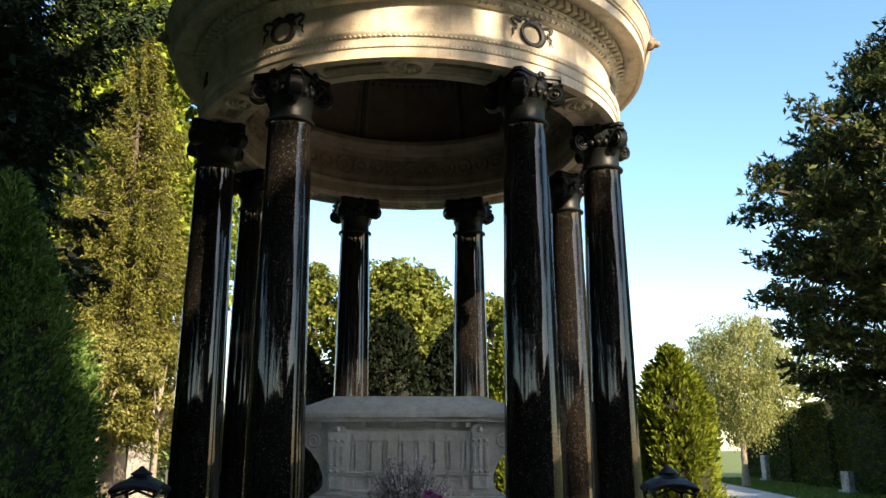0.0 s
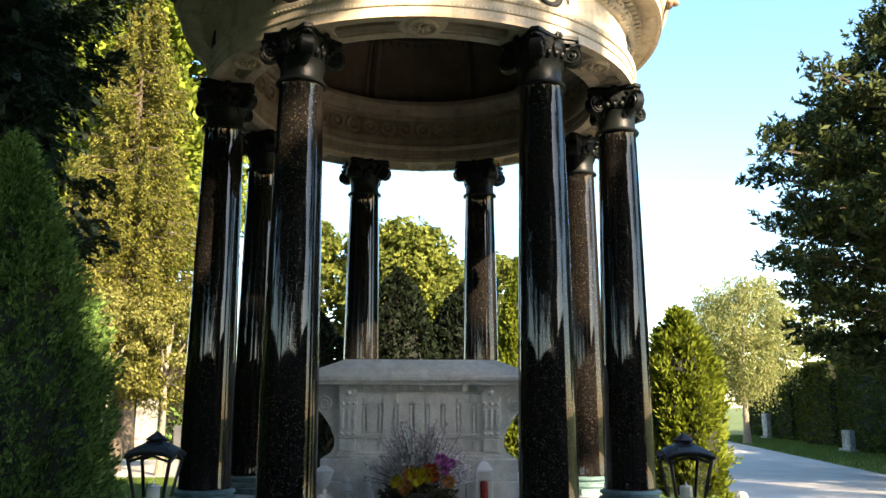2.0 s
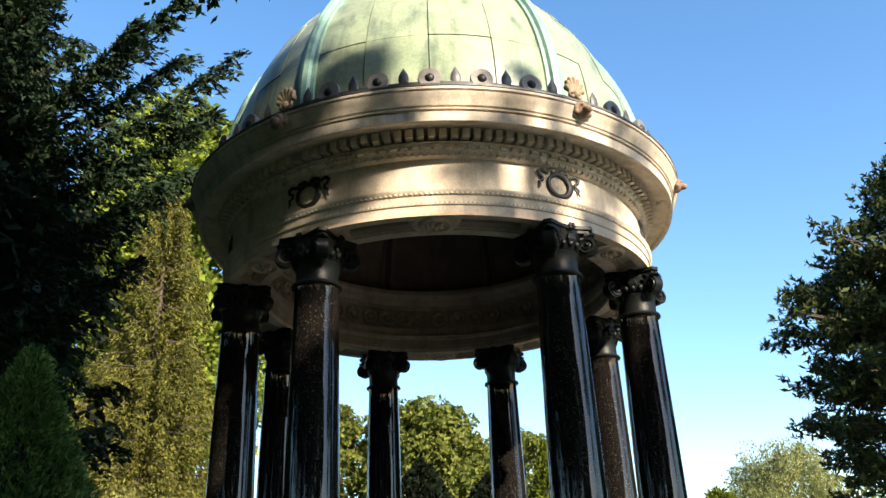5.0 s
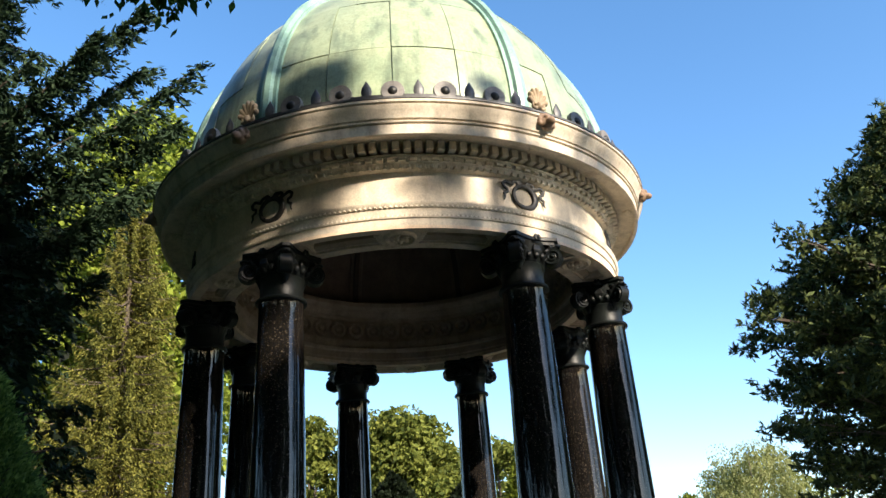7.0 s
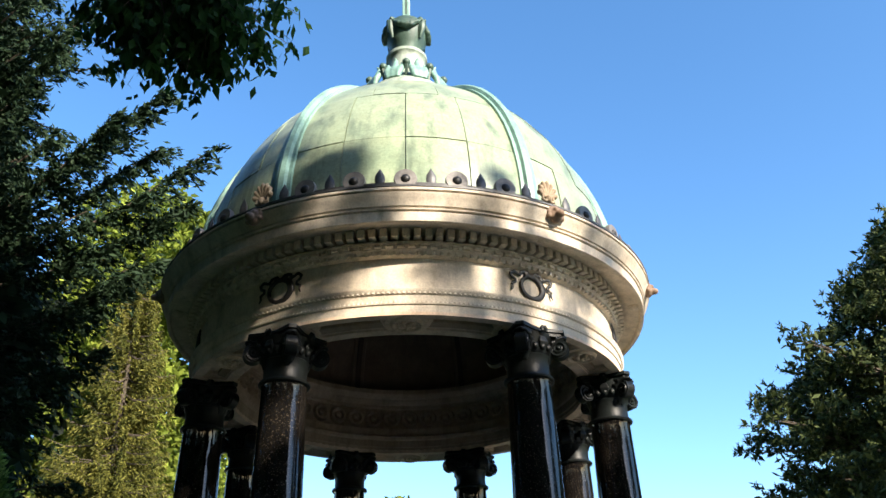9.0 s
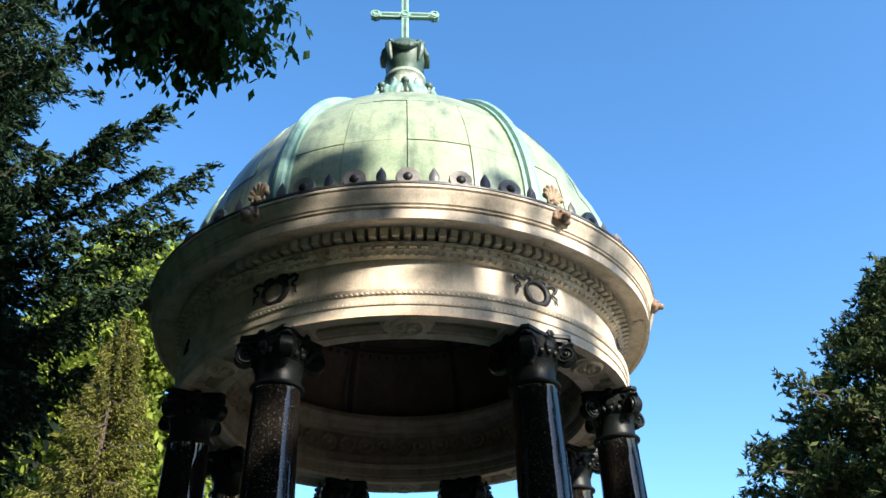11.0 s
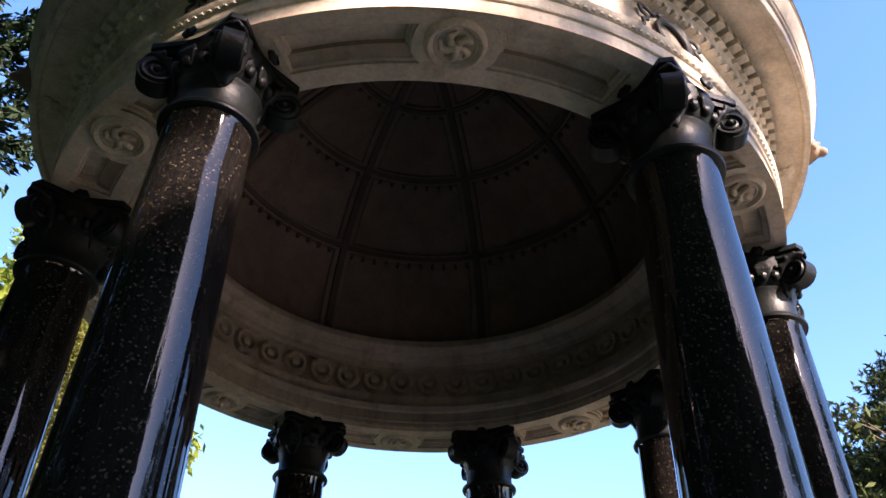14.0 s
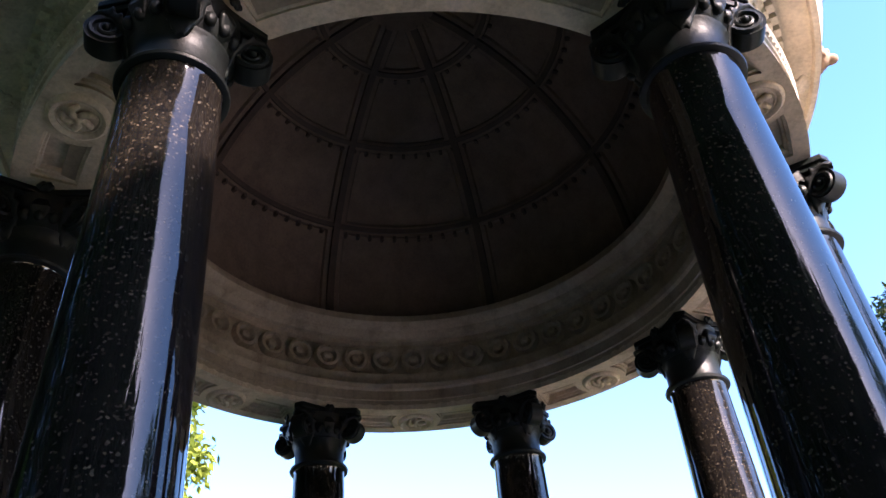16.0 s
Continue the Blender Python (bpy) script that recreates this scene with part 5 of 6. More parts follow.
def sprayed_thuja(x, y, h, r, sprays, per, reach, size, material, label, taper, lumpy):
    """An upright thuja clothed in small fans of scale leaves that point out and up."""
    t = thing("thuja", (x, y, GZ), label, "conifer")
    def width(u):
        return np.where(u < 0.35, 0.90 + 0.10 * u / 0.35, np.clip(1 - (np.clip(u - 0.35, 0, 1) / 0.65) ** (1 / taper), 0.03, 1))
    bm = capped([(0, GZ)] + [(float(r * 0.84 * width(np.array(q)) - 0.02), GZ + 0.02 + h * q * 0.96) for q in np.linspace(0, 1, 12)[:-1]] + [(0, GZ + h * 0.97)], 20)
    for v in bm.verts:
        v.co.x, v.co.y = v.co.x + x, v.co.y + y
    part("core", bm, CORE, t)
    u, a = rng.uniform(0, 1, sprays) ** 1.05, rng.uniform(0, 2 * math.pi, sprays)
    lump = np.array([noise.noise(Vector((math.cos(q) * 2.6 * r / 0.8, math.sin(q) * 2.6 * r / 0.8, w * h * 1.5 + x))) + 0.8 * noise.noise(Vector((math.cos(q) * r * 7, math.sin(q) * r * 7, w * h * 5 + x))) for q, w in zip(a, u)])
    rr = r * width(u) * (0.95 + lumpy * lump) - np.abs(rng.normal(0, 0.035, sprays))
    c = np.c_[x + rr * np.cos(a), y + rr * np.sin(a), GZ + 0.02 + u * h * 0.97]
    ax = np.c_[np.cos(a) * 0.75, np.sin(a) * 0.75, np.full(sprays, 0.8)] + rng.normal(0, 0.28, (sprays, 3))
    ax /= np.linalg.norm(ax, axis=1)[:, None]
    sd = np.cross(ax, unit(sprays))
    sd /= np.linalg.norm(sd, axis=1)[:, None]
    k = np.repeat(np.arange(sprays), per)
    f = rng.uniform(0, 1, len(k))
    w = rng.uniform(-1, 1, len(k)) * (1 - 0.75 * f) * 0.42
    ln = reach * rng.uniform(0.6, 1.3, sprays)[k]
    p = c[k] + (ax[k] * (f - 0.45)[:, None] + sd[k] * w[:, None]) * ln[:, None]
    place("crown", leaf_mesh("crown", p, ax[k] + sd[k] * (w * 2.2)[:, None], size, size * 0.42, material, 0.15), t)


sprayed_thuja(-3.05, -1.15, 3.75, 0.82, 7400, 15, 0.19, 0.042, L_THUJA, "tall dark green thuja beside the grave in shade", 0.60, 0.27)
sprayed_thuja(3.6, 4.2, 3.05, 0.56, 2200, 15, 0.26, 0.075, L_THUJA_LIT, "sunlit yellow-green thuja behind the rotunda", 0.30, 0.30)
column_conifer("thuja", 1.62, 6.6, 4.2, 0.42, 10000, 0.11, L_THUJA_LIT, "slim sunlit yellow-green thuja behind the rotunda", 0.5)
# these yews get their shade from the needle colour
column_conifer("yew", -0.38, 5.2, 3.75, 0.62, 11000, 0.10, L_YEW_SHADED, "rounded yew behind the rotunda, needles darkened for shade", 0.22)
column_conifer("yew", 0.62, 5.6, 3.55, 0.55, 11000, 0.10, L_YEW_SHADED, "yew with the rotunda's shadow put into its needle colour", 0.22)
column_conifer("yew", -1.75, 5.4, 3.35, 0.70, 11000, 0.10, L_YEW_SHADED, "broad yew with the rotunda's shadow put into its needle colour", 0.36)
column_conifer("yew", 2.55, 6.2, 2.4, 0.5, 5000, 0.10, L_YEW_SHADED, "low yew behind the platform, needles darkened for shade", 0.36)


def broadleaf(name, x, y, h, r, zc, rz, clumps, per, size, material, label, bark=BARK, tr=0.16, spread=0.55, droop=0.0, category="tree"):
    """A tapered trunk with limbs and a crown of leaf clumps with gaps between."""
    t = thing(name, (x, y, GZ), label, category)
    d = unit(clumps)
    rad = rng.uniform(0.35, 1.0, clumps) ** 0.5
    c = np.c_[x + d[:, 0] * r * rad, y + d[:, 1] * r * rad, zc + d[:, 2] * rz * rad]
    limbs = [((x, y, min(zc, GZ + h * 0.55)), tuple(c[i])) for i in range(0, clumps, max(1, clumps // 14))]
    trunk_of(t, x, y, h * 0.85, tr, bark, 0, limbs)
    cr = r * spread * rng.uniform(0.45, 1.0, clumps)
    n = clumps * per
    ci = np.repeat(np.arange(clumps), per)
    e = unit(n)
    k = rng.uniform(0.55, 1.0, n) ** 0.6
    p = c[ci] + e * (cr[ci] * k)[:, None] * np.array((1, 1, 0.62))
    if droop:
        p[:, 2] -= droop * rng.uniform(0, 1, n) ** 2 * cr[ci] * 2
    al = e * 0.6 + np.array((0, 0, -0.35 - droop))
    place("crown", leaf_mesh("crown", p, al, size, size * 0.5, material, 0.5), t)
    return t


def spruce(name, x, y, h, r, z_low, levels, size, material, label, sag=0.35, per=46, hang=0.22, tr=0.16, bark=BARK, twigs=9, slim=1.0):
    """Whorls of drooping boughs with hanging needle twigs."""
    t = thing(name, (x, y, GZ), label, "conifer")
    trunk_of(t, x, y, h * 0.97, tr, bark)
    bm = bmesh.new()
    P, A = [], []
    for i in range(levels):
        f = i / (levels - 1)
        z = z_low + (h - z_low) * f ** 0.95
        ln0 = r * min(1.0, slim + (1 - slim) * f / 0.35) * (1 - f) ** 0.75 + 0.25
        for k in range(twigs):
            a = rng.uniform(0, 2 * math.pi)
            ln = ln0 * rng.uniform(0.5, 1.25)
            o = Vector((math.cos(a), math.sin(a), 0))
            pts = [Vector((x, y, z)) + o * ln * s + Vector((0, 0, -sag * ln * s * (1.2 - 0.75 * s) + 0.12 * ln * s * s)) for s in (0, 0.35, 0.7, 1.0)]
            tube(bm, pts, [0.03, 0.02, 0.012, 0.005], 4)
            m = int(per * (0.35 + ln / r))
            s = rng.uniform(0.15, 1.0, m) ** 0.8
            base = np.array([pts[0].lerp(pts[3], q) + Vector((0, 0, -0.25 * sag * ln * math.sin(math.pi * q))) for q in s])
            side = np.array((-o.y, o.x, 0))
            w = rng.normal(0, 0.11, m) * ln * (1.2 - s)
            base = base + side * w[:, None]
            base[:, 2] -= rng.uniform(0, 1, m) ** 1.5 * hang * (0.6 + ln * 0.2) + np.abs(w) * 0.25
            P.append(base)
            A.append(np.array(o)[None] * 0.6 + side[None] * np.sign(w)[:, None] * 0.5 + np.array((0, 0, -0.75))[None] * rng.uniform(0.2, 1.3, m)[:, None])
    part("bough_work", bm, bark, t)
    place("crown", leaf_mesh("crown", np.concatenate(P), np.concatenate(A), size, size * 0.27, material, 0.3), t)


def old_spruce(x, y, h, label):
    """A big spruce: drooping boughs that reach farthest high up, fringed with needle twigs."""
    t = thing("spruce", (x, y, GZ), label, "conifer")
    trunk_of(t, x, y, h * 0.97, 0.22)
    bm = bmesh.new()
    P, A = [], []
    bough = []
    for i in range(260):
        z = GZ + 1.6 + (h - 1.9) * (i / 260)
        reach = float(np.interp(z, (1, 5.0, 6.5, 8.0, 9.5, h), (2.25, 2.3, 2.2, 1.7, 1.5, 0.3)))
        a = i * 2.4 + rng.uniform(-0.5, 0.5)
        ln = reach * rng.uniform(0.7, 1.05)
        bough.append((Vector((x, y, z)), Vector((x + ln * math.cos(a), y + ln * math.sin(a), z + ln * rng.uniform(-0.25, 0.2)))))
    # long boughs that lift their tips beside the rotunda
    for z0, dx, dy, z1 in ((6.3, 3.30, -0.2, 7.75), (6.1, 3.05, 0.1, 7.25), (6.8, 2.75, -0.4, 8.45), (6.7, 2.60, 0.2, 8.1), (6.5, 2.5, -0.9, 7.7), (8.6, 1.65, -0.1, 10.3), (7.6, 1.45, -0.5, 9.0), (5.3, 2.7, -0.2, 6.3), (5.5, 2.75, 0.3, 6.6), (4.6, 2.4, 0.0, 5.4)):
        bough.append((Vector((x, y, z0)), Vector((x + dx, y + dy, z1))))
    for k_b, (st, tip) in enumerate(bough):
        ln = (tip - st).length
        o = (tip - st).normalized()
        side = Vector((-o.y, o.x, 0)).normalized()
        drop = 0.13 * ln
        pts = [st.lerp(tip, q) - Vector((0, 0, drop * math.sin(math.pi * q))) for q in (0, 0.25, 0.5, 0.75, 1.0)]
        tube(bm, pts, [0.034, 0.028, 0.020, 0.013, 0.005], 5)
        for j in range(int(10 + 11 * ln) if k_b < 260 else int(52 * ln)):
            q = rng.uniform(0.1, 1.0) ** 0.8
            k = min(3, int(q * 4))
            c = pts[k].lerp(pts[k + 1], q * 4 - k)
            sg = rng.choice((-1, 1))
            d = np.array(o) * rng.uniform(0.35, 0.9) + np.array(side) * sg * rng.uniform(0.2, 1.0) * (1.1 - 0.75 * q) + np.array((0, 0, -rng.uniform(0.0, 0.8)))
            d /= np.linalg.norm(d)
            l2 = rng.uniform(0.18, 0.36) * (1.3 - 0.5 * q) + 0.10 * ln * (1 - q)
            f = rng.uniform(0, 1, 20)
            P.append(np.array(c)[None] + d[None] * (f * l2)[:, None] + rng.normal(0, 0.02, (20, 3)) + np.array((0, 0, -0.10))[None] * (f * f * l2)[:, None])
            A.append(d[None] + rng.normal(0, 0.42, (20, 3)))
    # dense inner growth round the trunk
    n = 15000
    z = rng.uniform(GZ + 0.6, h * 0.74, n)
    rr = np.interp(z, (0, 5.5, 8.0, 10.0), (1.7, 1.75, 1.0, 0.5)) * np.sqrt(rng.uniform(0.1, 1, n))
    a = rng.uniform(0, 2 * math.pi, n)
    inner = np.c_[x + rr * np.cos(a), y + rr * np.sin(a), z]
    place("inner_growth", leaf_mesh("inner_growth", inner, np.c_[np.cos(a), np.sin(a), np.full(n, -0.5)], 0.26, 0.13, L_SPRUCE, 0.4), t)
    part("bough_work", bm, BARK, t)
    place("crown", leaf_mesh("crown", np.concatenate(P), np.concatenate(A), 0.085, 0.028, L_SPRUCE, 0.1), t)


def pine(name, x, y, h, boughs, label):
    """Layered boughs that end in upturned pads of needle shoots, with open gaps between the layers."""
    t = thing(name, (x, y, GZ), label, "pine")
    trunk_of(t, x, y, h, 0.24, BARK, 0.3)
    bm = bmesh.new()
    foot, head, pads = [], [], []
    for i in range(boughs):
        f = (i + rng.uniform(0, 1)) / boughs
        z = 2.0 + (h - 2.2) * f
        a = i * 2.4 + rng.uniform(-0.5, 0.5)
        reach = float(np.interp(z, (2.0, 3.2, 4.3, 5.4, 6.2, 7.2, 8.5, 9.2, 10.2, 11.2, 12.4, h), (2.6, 4.1, 5.1, 5.3, 4.6, 5.5, 5.3, 3.6, 2.8, 1.8, 0.9, 0.3)))
        ln = reach * rng.uniform(0.78, 1.0)
        o = Vector((math.cos(a), math.sin(a), 0))
        side = Vector((-o.y, o.x, 0))
        lift = rng.uniform(-0.10, 0.10)
        at = lambda q: Vector((x, y, z)) + o * ln * q + Vector((0, 0, lift * ln * q - 0.16 * ln * q + 0.20 * ln * q * q))
        tube(bm, [at(q) for q in (0, 0.35, 0.7, 1.0)], [0.06, 0.045, 0.028, 0.008], 5)
        for k in range(int(3 + 1.3 * ln)):
            q = 1.0 if k == 0 else rng.uniform(0.3, 1.0)
            sway = rng.normal(0, 0.30) * (1.15 - q) * ln + rng.normal(0, 0.10)
            c = at(q) + side * sway + Vector((0, 0, rng.uniform(-0.10, 0.16)))
            tube(bm, [at(max(0.1, q - 0.12)), at(q).lerp(c, 0.55) - Vector((0, 0, 0.04)), c], [0.016, 0.012, 0.007], 4)
            pads.append(tuple(c))
            for j in range(rng.integers(14, 22)):
                g = o * rng.uniform(-0.2, 0.9) + side * rng.normal(0, 0.75) + Vector((0, 0, rng.uniform(-0.15, 0.75)))
                g.normalize()
                s0 = c + Vector(rng.normal(0, 1, 3) * np.array((0.19, 0.19, 0.10)))
                foot.append(tuple(s0))
                head.append(tuple(s0 + g * rng.uniform(0.16, 0.34)))
    part("bough_work", bm, BARK, t)
    pads = np.repeat(np.array(pads), 22, 0)
    fill = pads + rng.normal(0, 1, pads.shape) * np.array((0.24, 0.24, 0.11))
    place("inner_growth", leaf_mesh("inner_growth", fill, unit(len(fill)), 0.24, 0.085, L_PINE, 0.3), t)
    foot, head = np.array(foot), np.array(head)
    n = 14
    k = np.repeat(np.arange(len(foot)), n)
    f = rng.uniform(0.1, 1.0, len(k))[:, None]
    axis = head - foot
    axis /= np.linalg.norm(axis, axis=1)[:, None]
    e = unit(len(k)) + axis[k] * 0.9
    e /= np.linalg.norm(e, axis=1)[:, None]
    place("crown", leaf_mesh("crown", foot[k] + (head - foot)[k] * f + e * 0.05, e, 0.16, 0.038, L_PINE, 0.12), t)


old_spruce(-5.55, 0.7, 13.5, "large dark drooping spruce in deep shade")
broadleaf("dark_yew", -7.3, 3.6, 9.0, 2.2, 5.0, 4.3, 110, 110, 0.24, L_YEW_SHADED, "tall yew behind the spruce, shade put into its needle colour", BARK, 0.2, 0.4, category="conifer")
spruce("weeping_conifer", -7.9, 14.5, 13.6, 2.2, 3.0, 46, 0.125, L_OLIVE, "tall olive-yellow weeping conifer in sun", 0.75, 230, 0.7, 0.16, BARK, 10)
broadleaf("yellow_tree", -7.6, 12.9, 4.2, 1.35, 3.4, 1.45, 60, 190, 0.095, L_YELLOW, "low yellow-green tree with pale twin trunks", BARKPALE, 0.10, 0.36)
broadleaf("yellow_tree", -6.3, 13.2, 4.0, 1.05, 3.2, 1.2, 46, 180, 0.095, L_YELLOW, "low yellow-green tree with pale leaning trunk", BARKPALE, 0.09, 0.36)
broadleaf("chestnut_tree", -9.5, 19.5, 20.5, 3.7, 11.2, 9.0, 460, 130, 0.29, L_GREEN, "tall bright green chestnut behind the path", BARK, 0.3, 0.32)
broadleaf("chestnut_tree", -12.5, 21, 15, 4.0, 8.5, 6.0, 130, 130, 0.28, L_GREEN, "tall green chestnut far behind the path", BARK, 0.3, 0.32)
broadleaf("far_tree", -5.6, 36, 11, 2.6, 7.4, 4.3, 150, 130, 0.30, L_FAR, "distant yellow-green tree behind the yews", BARK, 0.25, 0.34)
broadleaf("far_tree", -0.9, 34, 11.5, 3.0, 7.2, 4.0, 330, 120, 0.30, L_FAR, "distant broad yellow-green tree behind the yews", BARK, 0.25, 0.34)
broadleaf("far_tree", 4.2, 39, 11, 3.2, 6.4, 4.2, 160, 130, 0.30, L_FAR, "distant green tree behind the rotunda", BARK, 0.25, 0.34)
broadleaf("birch", 14.6, 30, 8.6, 2.5, 5.2, 2.9, 170, 230, 0.115, L_BIRCH, "pale weeping birch beyond the hedge", BARKPALE, 0.14, 0.28, 1.0)
broadleaf("far_tree", 22, 44, 9, 4.5, 5.0, 3.6, 80, 90, 0.3, L_FAR, "distant tree behind the hedge row", BARK, 0.25, 0.34)
pine("pine", 13.0, 10.6, 13.2, 200, "large dark green pine with layered boughs beside the lane")
# hedge row beyond the lane
for k in range(9):
    q = Vector((16.2, 16.5, 0)) + RD * (3.1 * k) * 1.0
    hedge("thuja_block", q.x - 0.9 + (k % 2) * 0.42, q.x + 0.9, q.y - 1.16 + 0.1 * (k % 2), q.y + 1.16 + 0.05 * (k % 3), 3.55 + 0.12 * ((k * 5) % 3), 6500, 0.14, L_ROW, "tall clipped thuja hedge block beside the lane")
for k in (2, 6):
    q = Vector((15.2, 18.05, 0)) + RD * (3.1 * k)
    g = thing("gravestone", (q.x, q.y, GZ), "pale upright gravestone against the hedge", "gravestone", "gravestones along the hedge row")
    part("stone", boxed(q.x - 0.12, q.x + 0.12, q.y - 0.3, q.y + 0.3, GZ + 0.12, GZ + 0.8 + 0.5 * (k == 6), bev=0.04), SANDSTONE, g)
    part("foot", boxed(q.x - 0.2, q.x + 0.2, q.y - 0.4, q.y + 0.4, GZ, GZ + 0.119, bev=0.02), SANDSTONE, g)
# graves beyond the left path
for k in range(7):
    x, y = -13.2 + 1.35 * k, 20.4 + 0.25 * (k % 2)
    hgt = (0.9, 1.5, 1.1, 1.9, 1.0, 1.4, 1.2)[k]
    g = thing("gravestone", (x, y, GZ), "dark polished gravestone behind the gravel path", "gravestone", "gravestones behind the path")
    part("stone", boxed(x - 0.34, x + 0.34, y - 0.1, y + 0.1, GZ + 0.15, GZ + hgt, bev=0.03), GRAVE if k % 3 else SANDSTONE, g)
    part("foot", boxed(x - 0.42, x + 0.42, y - 0.2, y + 0.2, GZ, GZ + 0.149, bev=0.02), SANDSTONE, g)
# dark thicket that closes the view behind the left path and behind the far trees
for x0, x1, y0, y1, z1 in ((-30, -4.5, 22.6, 24.4, 3.4), (-4.4, 9.0, 26, 28, 2.8)):
    hedge("far_hedge", x0, x1, y0, y1, z1, 9000, 0.30, L_THUJA, "tall dark clipped hedge far behind the graves")
# ivy at the foot of the pale trunks
column_conifer("ivy_shrub", -7.75, 12.7, 0.9, 0.25, 1500, 0.09, L_GREEN, "green ivy climbing the pale tree's foot", 0.4)

# unseen trees behind and above the viewer, added so their crowns shade the grave
def shade_tree(x, y, h, r, zc, rz, clumps, per, label, size=0.13, spread=0.28):
    return broadleaf("linden", x, y, h, r, zc, rz, clumps, per, size, L_LINDEN, label, BARK, 0.25, spread, 0.15)


# crowns are set along the sun's direction: across (u) and towards it (d)
def by_sun(u, d):
    a = radians(SUN_AZ)
    return u * math.cos(a) + d * math.sin(a), u * math.sin(a) - d * math.cos(a)


for u, d, h, r, zc, rz, k, per, size, sp, label in (
        (-0.95, 14.0, 11.0, 1.85, 8.6, 2.1, 270, 110, 0.17, 0.32, "linden behind the path that dapples the steps"),
        (-4.45, 15.0, 17.0, 3.0, 13.1, 2.6, 190, 100, 0.24, 0.26, "broad unseen linden that shades the dome's left side"),
        (-4.45, 14.0, 11.6, 2.2, 8.6, 2.6, 150, 110, 0.22, 0.32, "low unseen linden that shades the left hedge and thuja"),
        (-5.9, 17.0, 21.0, 2.5, 15.5, 5.0, 180, 100, 0.26, 0.30, "tall unseen linden that shades the spruce"),
        (-0.45, 16.0, 13.6, 1.05, 12.65, 0.55, 15, 36, 0.17, 0.26, "thin-topped unseen linden that dapples the frieze"),
        (-1.2, 17.0, 7.0, 2.6, 4.2, 2.8, 60, 130, 0.20, 0.4, "low unseen linden that shades the ground before the steps"),
        (0.95, 13.0, 10.4, 0.70, 8.5, 1.7, 48, 90, 0.14, 0.42, "slim unseen linden that dapples the right columns"),
        (1.35, 14.0, 7.6, 1.60, 6.0, 1.1, 120, 110, 0.15, 0.34, "young unseen linden that shades the right hedge"),
        (10.3, 15.0, 13.0, 2.2, 8.8, 3.6, 38, 100, 0.24, 0.34, "linden at the lane that dapples the road"),
        (14.0, 15.0, 14.5, 2.8, 10.6, 3.8, 46, 120, 0.24, 0.30, "linden beyond the lane that dapples the road")):
    x, y = by_sun(u, d)
    shade_tree(x, y, h, r, zc, rz, k, per, label, size, sp)
# ring of unseen lindens, added to block sky light from the sides and back
for x, y, h, r in ((-10.5, -17.0, 16, 4.4), (-9.8, -3.2, 15, 3.9), (-10.5, 2.5, 13, 3.0), (-2.0, -23.0, 17, 4.6), (4.0, -26.0, 17, 4.6), (9.0, -26.5, 17, 4.6), (14.5, -24.0, 13, 4.4), (24.0, 8.0, 10.5, 4.2), (30.5, 13.5, 10.5, 4.2)):
    shade_tree(x, y, h, r, h * 0.62, h * 0.37, 150, 75, "tall unseen linden added to block sky light", 0.36, 0.36)
# unseen dense crowns added behind the viewer to cut sky light and reflections
for x, y, h, r, zc, rz in ((-3.4, -12.6, 21, 4.6, 12.5, 8.0), (-8.8, -8.4, 19, 4.2, 11.5, 7.6), (-9.6, -14.5, 21, 4.4, 12.5, 8.0), (1.2, -15.2, 23, 4.2, 13.5, 8.8), (-1.6, -19.5, 23, 4.6, 14.0, 8.5)):
    shade_tree(x, y, h, r, zc, rz, 330, 110, "unseen linden with a dense crown added to block the sky", 0.34, 0.34)
# unseen clipped hedges, added to keep horizon light off the polished columns
for x0, x1, y0, y1 in ((-22, 24, -25.5, -24), (-19.5, -18, -23.9, 6), (13.5, 15, -23.9, -6)):
    hedge("blocker_hedge", x0, x1, y0, y1, 4.2, 14000, 0.34, L_YEW_SHADED, "tall unseen clipped hedge added to block horizon light")
# linden that arches overhead, with twigs hanging in front of the sky
tw = thing("linden", (-5.6, -9.0, GZ), "big old linden arching overhead with hanging leafy twigs", "tree")
d = unit(80)
cc = np.array((-4.6, -10.2, 13.0)) + d * np.array((2.6, 2.2, 2.4)) * (rng.uniform(0.2, 1, 80) ** 0.5)[:, None]
lead = [(-5.6, -9.0, GZ), (-5.5, -9.0, 3.0), (-5.0, -9.0, 6.5), (-4.8, -9.5, 10.0), (-4.6, -10.0, 13.5)]
bm = bmesh.new()
tube(bm, lead, [0.42, 0.34, 0.28, 0.2, 0.05], 12)
arm = [(-5.0, -9.0, 6.5), (-4.4, -7.2, 8.4), (-3.4, -4.6, 9.0), (-2.3, -2.6, 7.8), (-1.7, -2.35, 7.2)]
tube(bm, arm, [0.14, 0.11, 0.07, 0.03, 0.012], 8)
for i in range(0, 80, 5):
    tube(bm, [lead[3], tuple(cc[i])], [0.09, 0.02], 6)
part("trunk", bm, BARK, tw, smooth=True)
n = 80 * 130
ci = np.repeat(np.arange(80), 130)
e = unit(n)
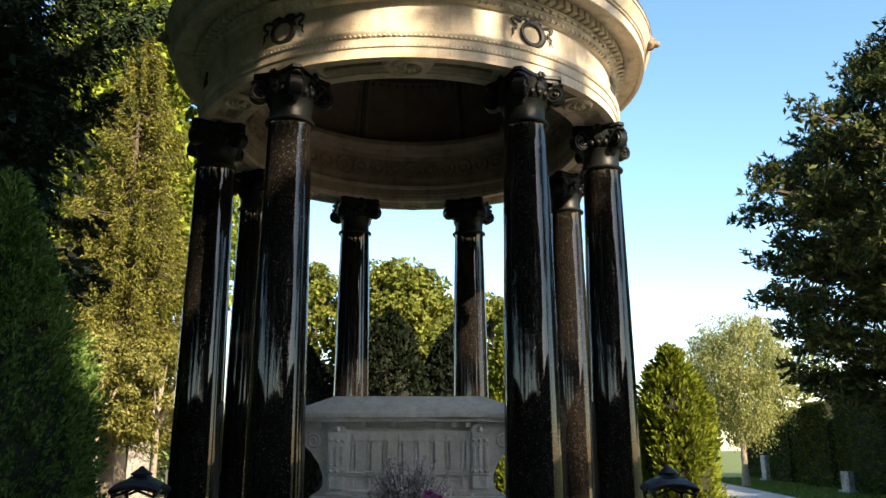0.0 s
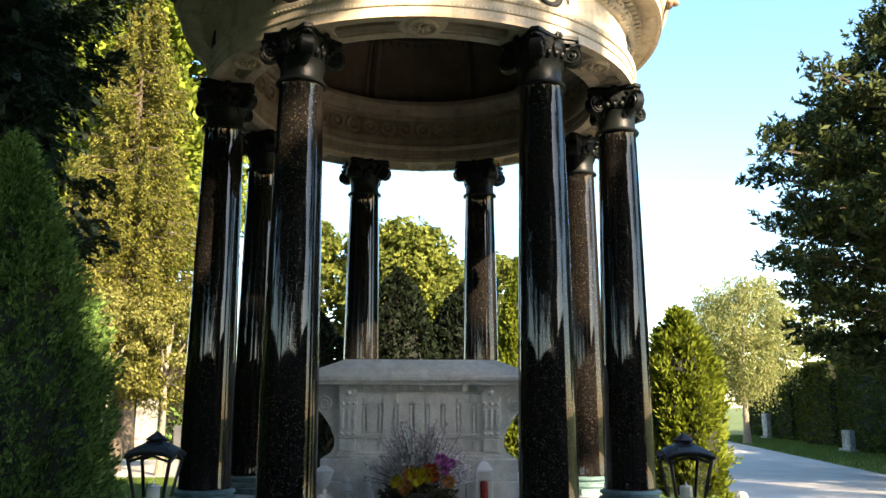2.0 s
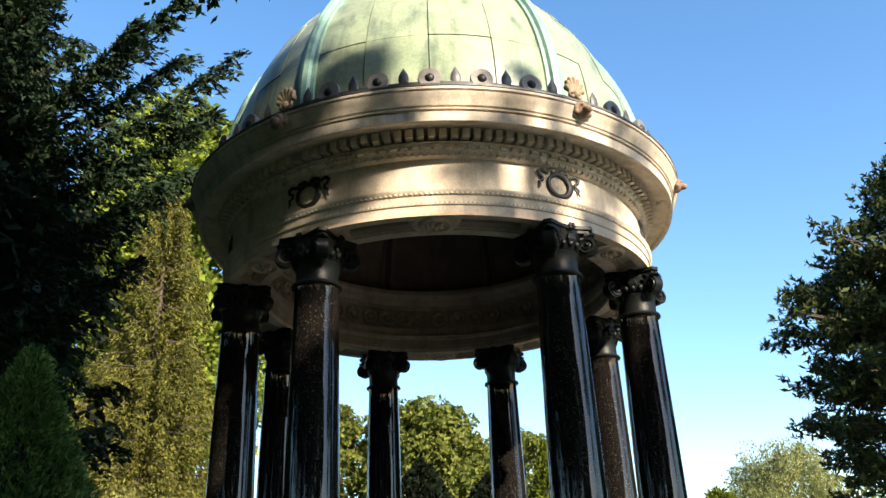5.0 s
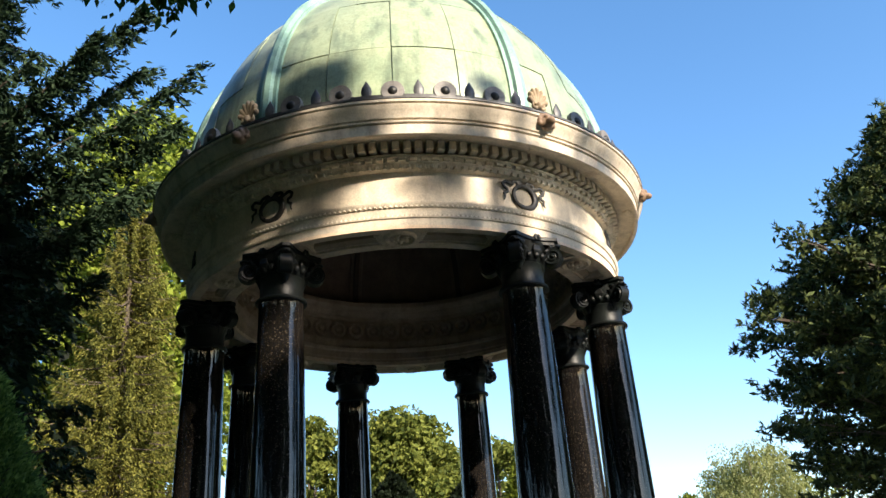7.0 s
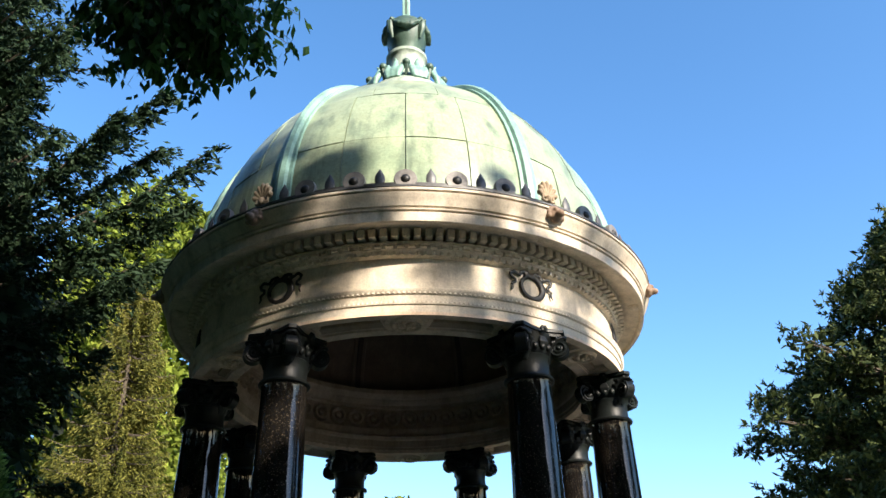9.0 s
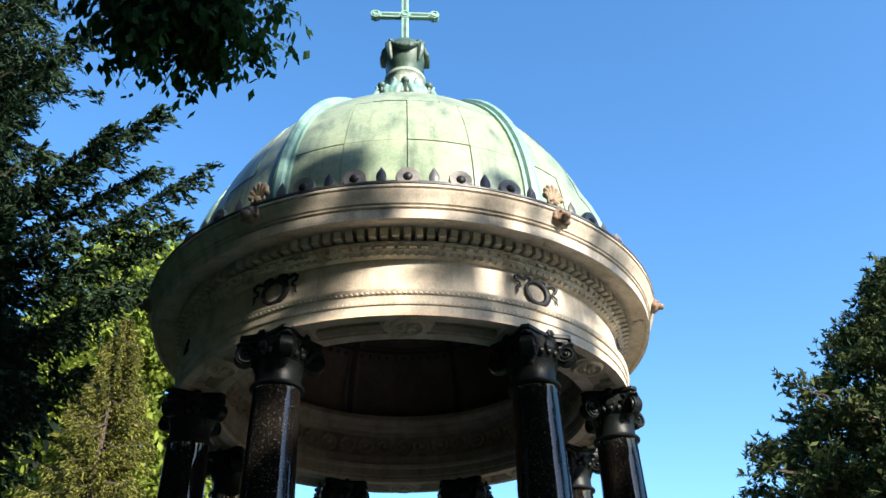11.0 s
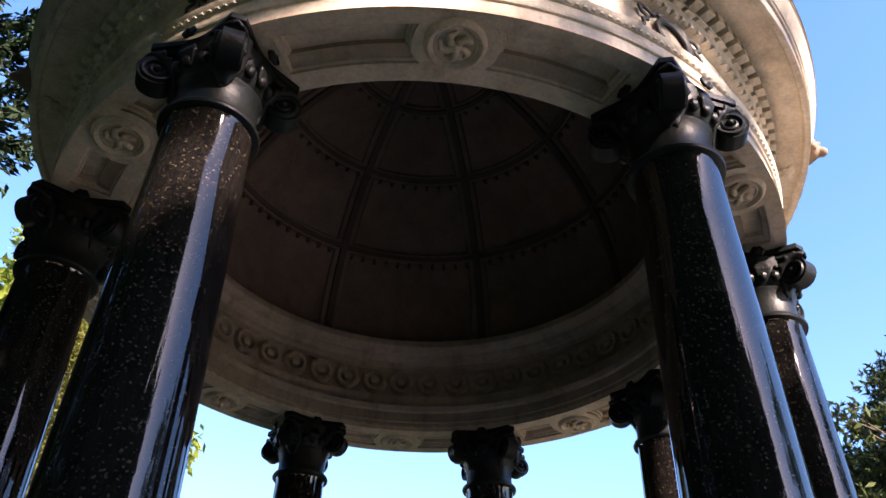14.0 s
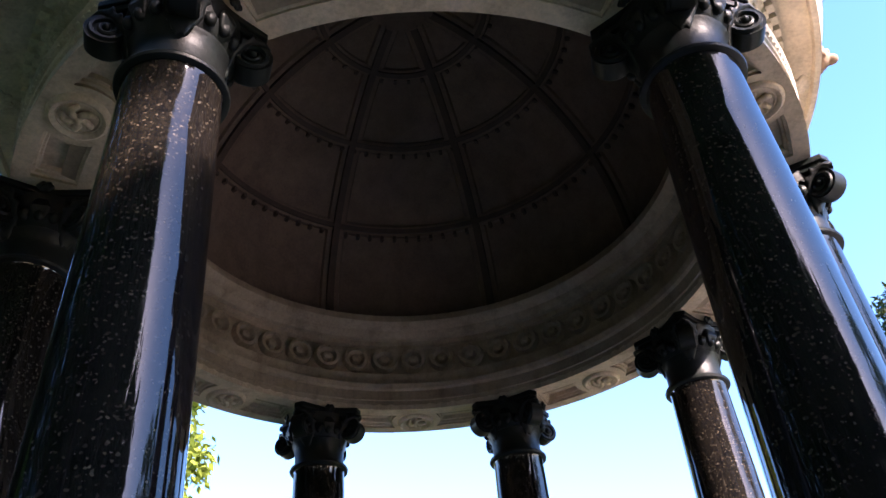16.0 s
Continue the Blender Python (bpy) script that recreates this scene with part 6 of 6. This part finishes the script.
place("crown", leaf_mesh("crown", cc[ci] + e * (rng.uniform(0.3, 1.0, n) * 1.15)[:, None], e + np.array((0, 0, -0.4)), 0.2, 0.11, L_LINDEN, 0.5), tw)
bm = bmesh.new()
P, A = [], []
for i in range(110):
    x = -2.62 + 1.75 * rng.uniform()
    tip = Vector((x, -2.2 + rng.uniform(-0.3, 0.3), 6.36 + 0.85 * (x + 1.75) ** 2 + abs(rng.normal(0, 0.30))))
    st = Vector((-2.1 + rng.uniform(-0.25, 0.5), -2.35 + rng.uniform(-0.2, 0.2), 7.3 + rng.uniform(-0.2, 0.25)))
    mid = st.lerp(tip, 0.55) + Vector((0.04, 0, 0.10))
    tube(bm, [st, mid, tip], [0.010, 0.006, 0.002], 5)
    for k in range(36):
        u = rng.uniform(0.15, 1.03)
        q = st.lerp(mid, u * 2) if u < 0.5 else mid.lerp(tip, u * 2 - 1)
        P.append(tuple(q + Vector((rng.normal(0, 0.06), rng.normal(0, 0.06), -rng.uniform(0.03, 0.1)))))
        A.append((rng.normal(0, 0.35), rng.normal(0, 0.35), -0.9))
tagged(part("twig_work", bm, BARK, tw), kind="stuff")
place("hanging_foliage", leaf_mesh("hanging_foliage", np.array(P), np.array(A), 0.12, 0.056, L_LINDEN, 0.2), tw)

# grass tufts on the visible lawns
n = 26000
gp = np.c_[rng.uniform(-9, -2.2, n), rng.uniform(3.5, 12.4, n), np.full(n, GZ + 0.03)]
tagged(place("grass", leaf_mesh("grass", gp, np.tile((0, 0, 1.0), (n, 1)), 0.09, 0.016, L_GRASS, 0.35), None), "short sunlit lawn grass", "grass", kind="stuff")
n = 30000
u = rng.uniform(0, 1, n)
gp = np.array([4.35, 0, GZ + 0.03]) + np.outer(8 + 34 * u, np.array(RD)) + np.outer(5.05 + rng.uniform(0, 5.5, n), np.array(RS))
tagged(place("grass", leaf_mesh("grass", gp, np.tile((0, 0, 1.0), (n, 1)), 0.11, 0.02, L_GRASS, 0.35), None), "lawn grass strip beside the lane", "grass", kind="stuff")
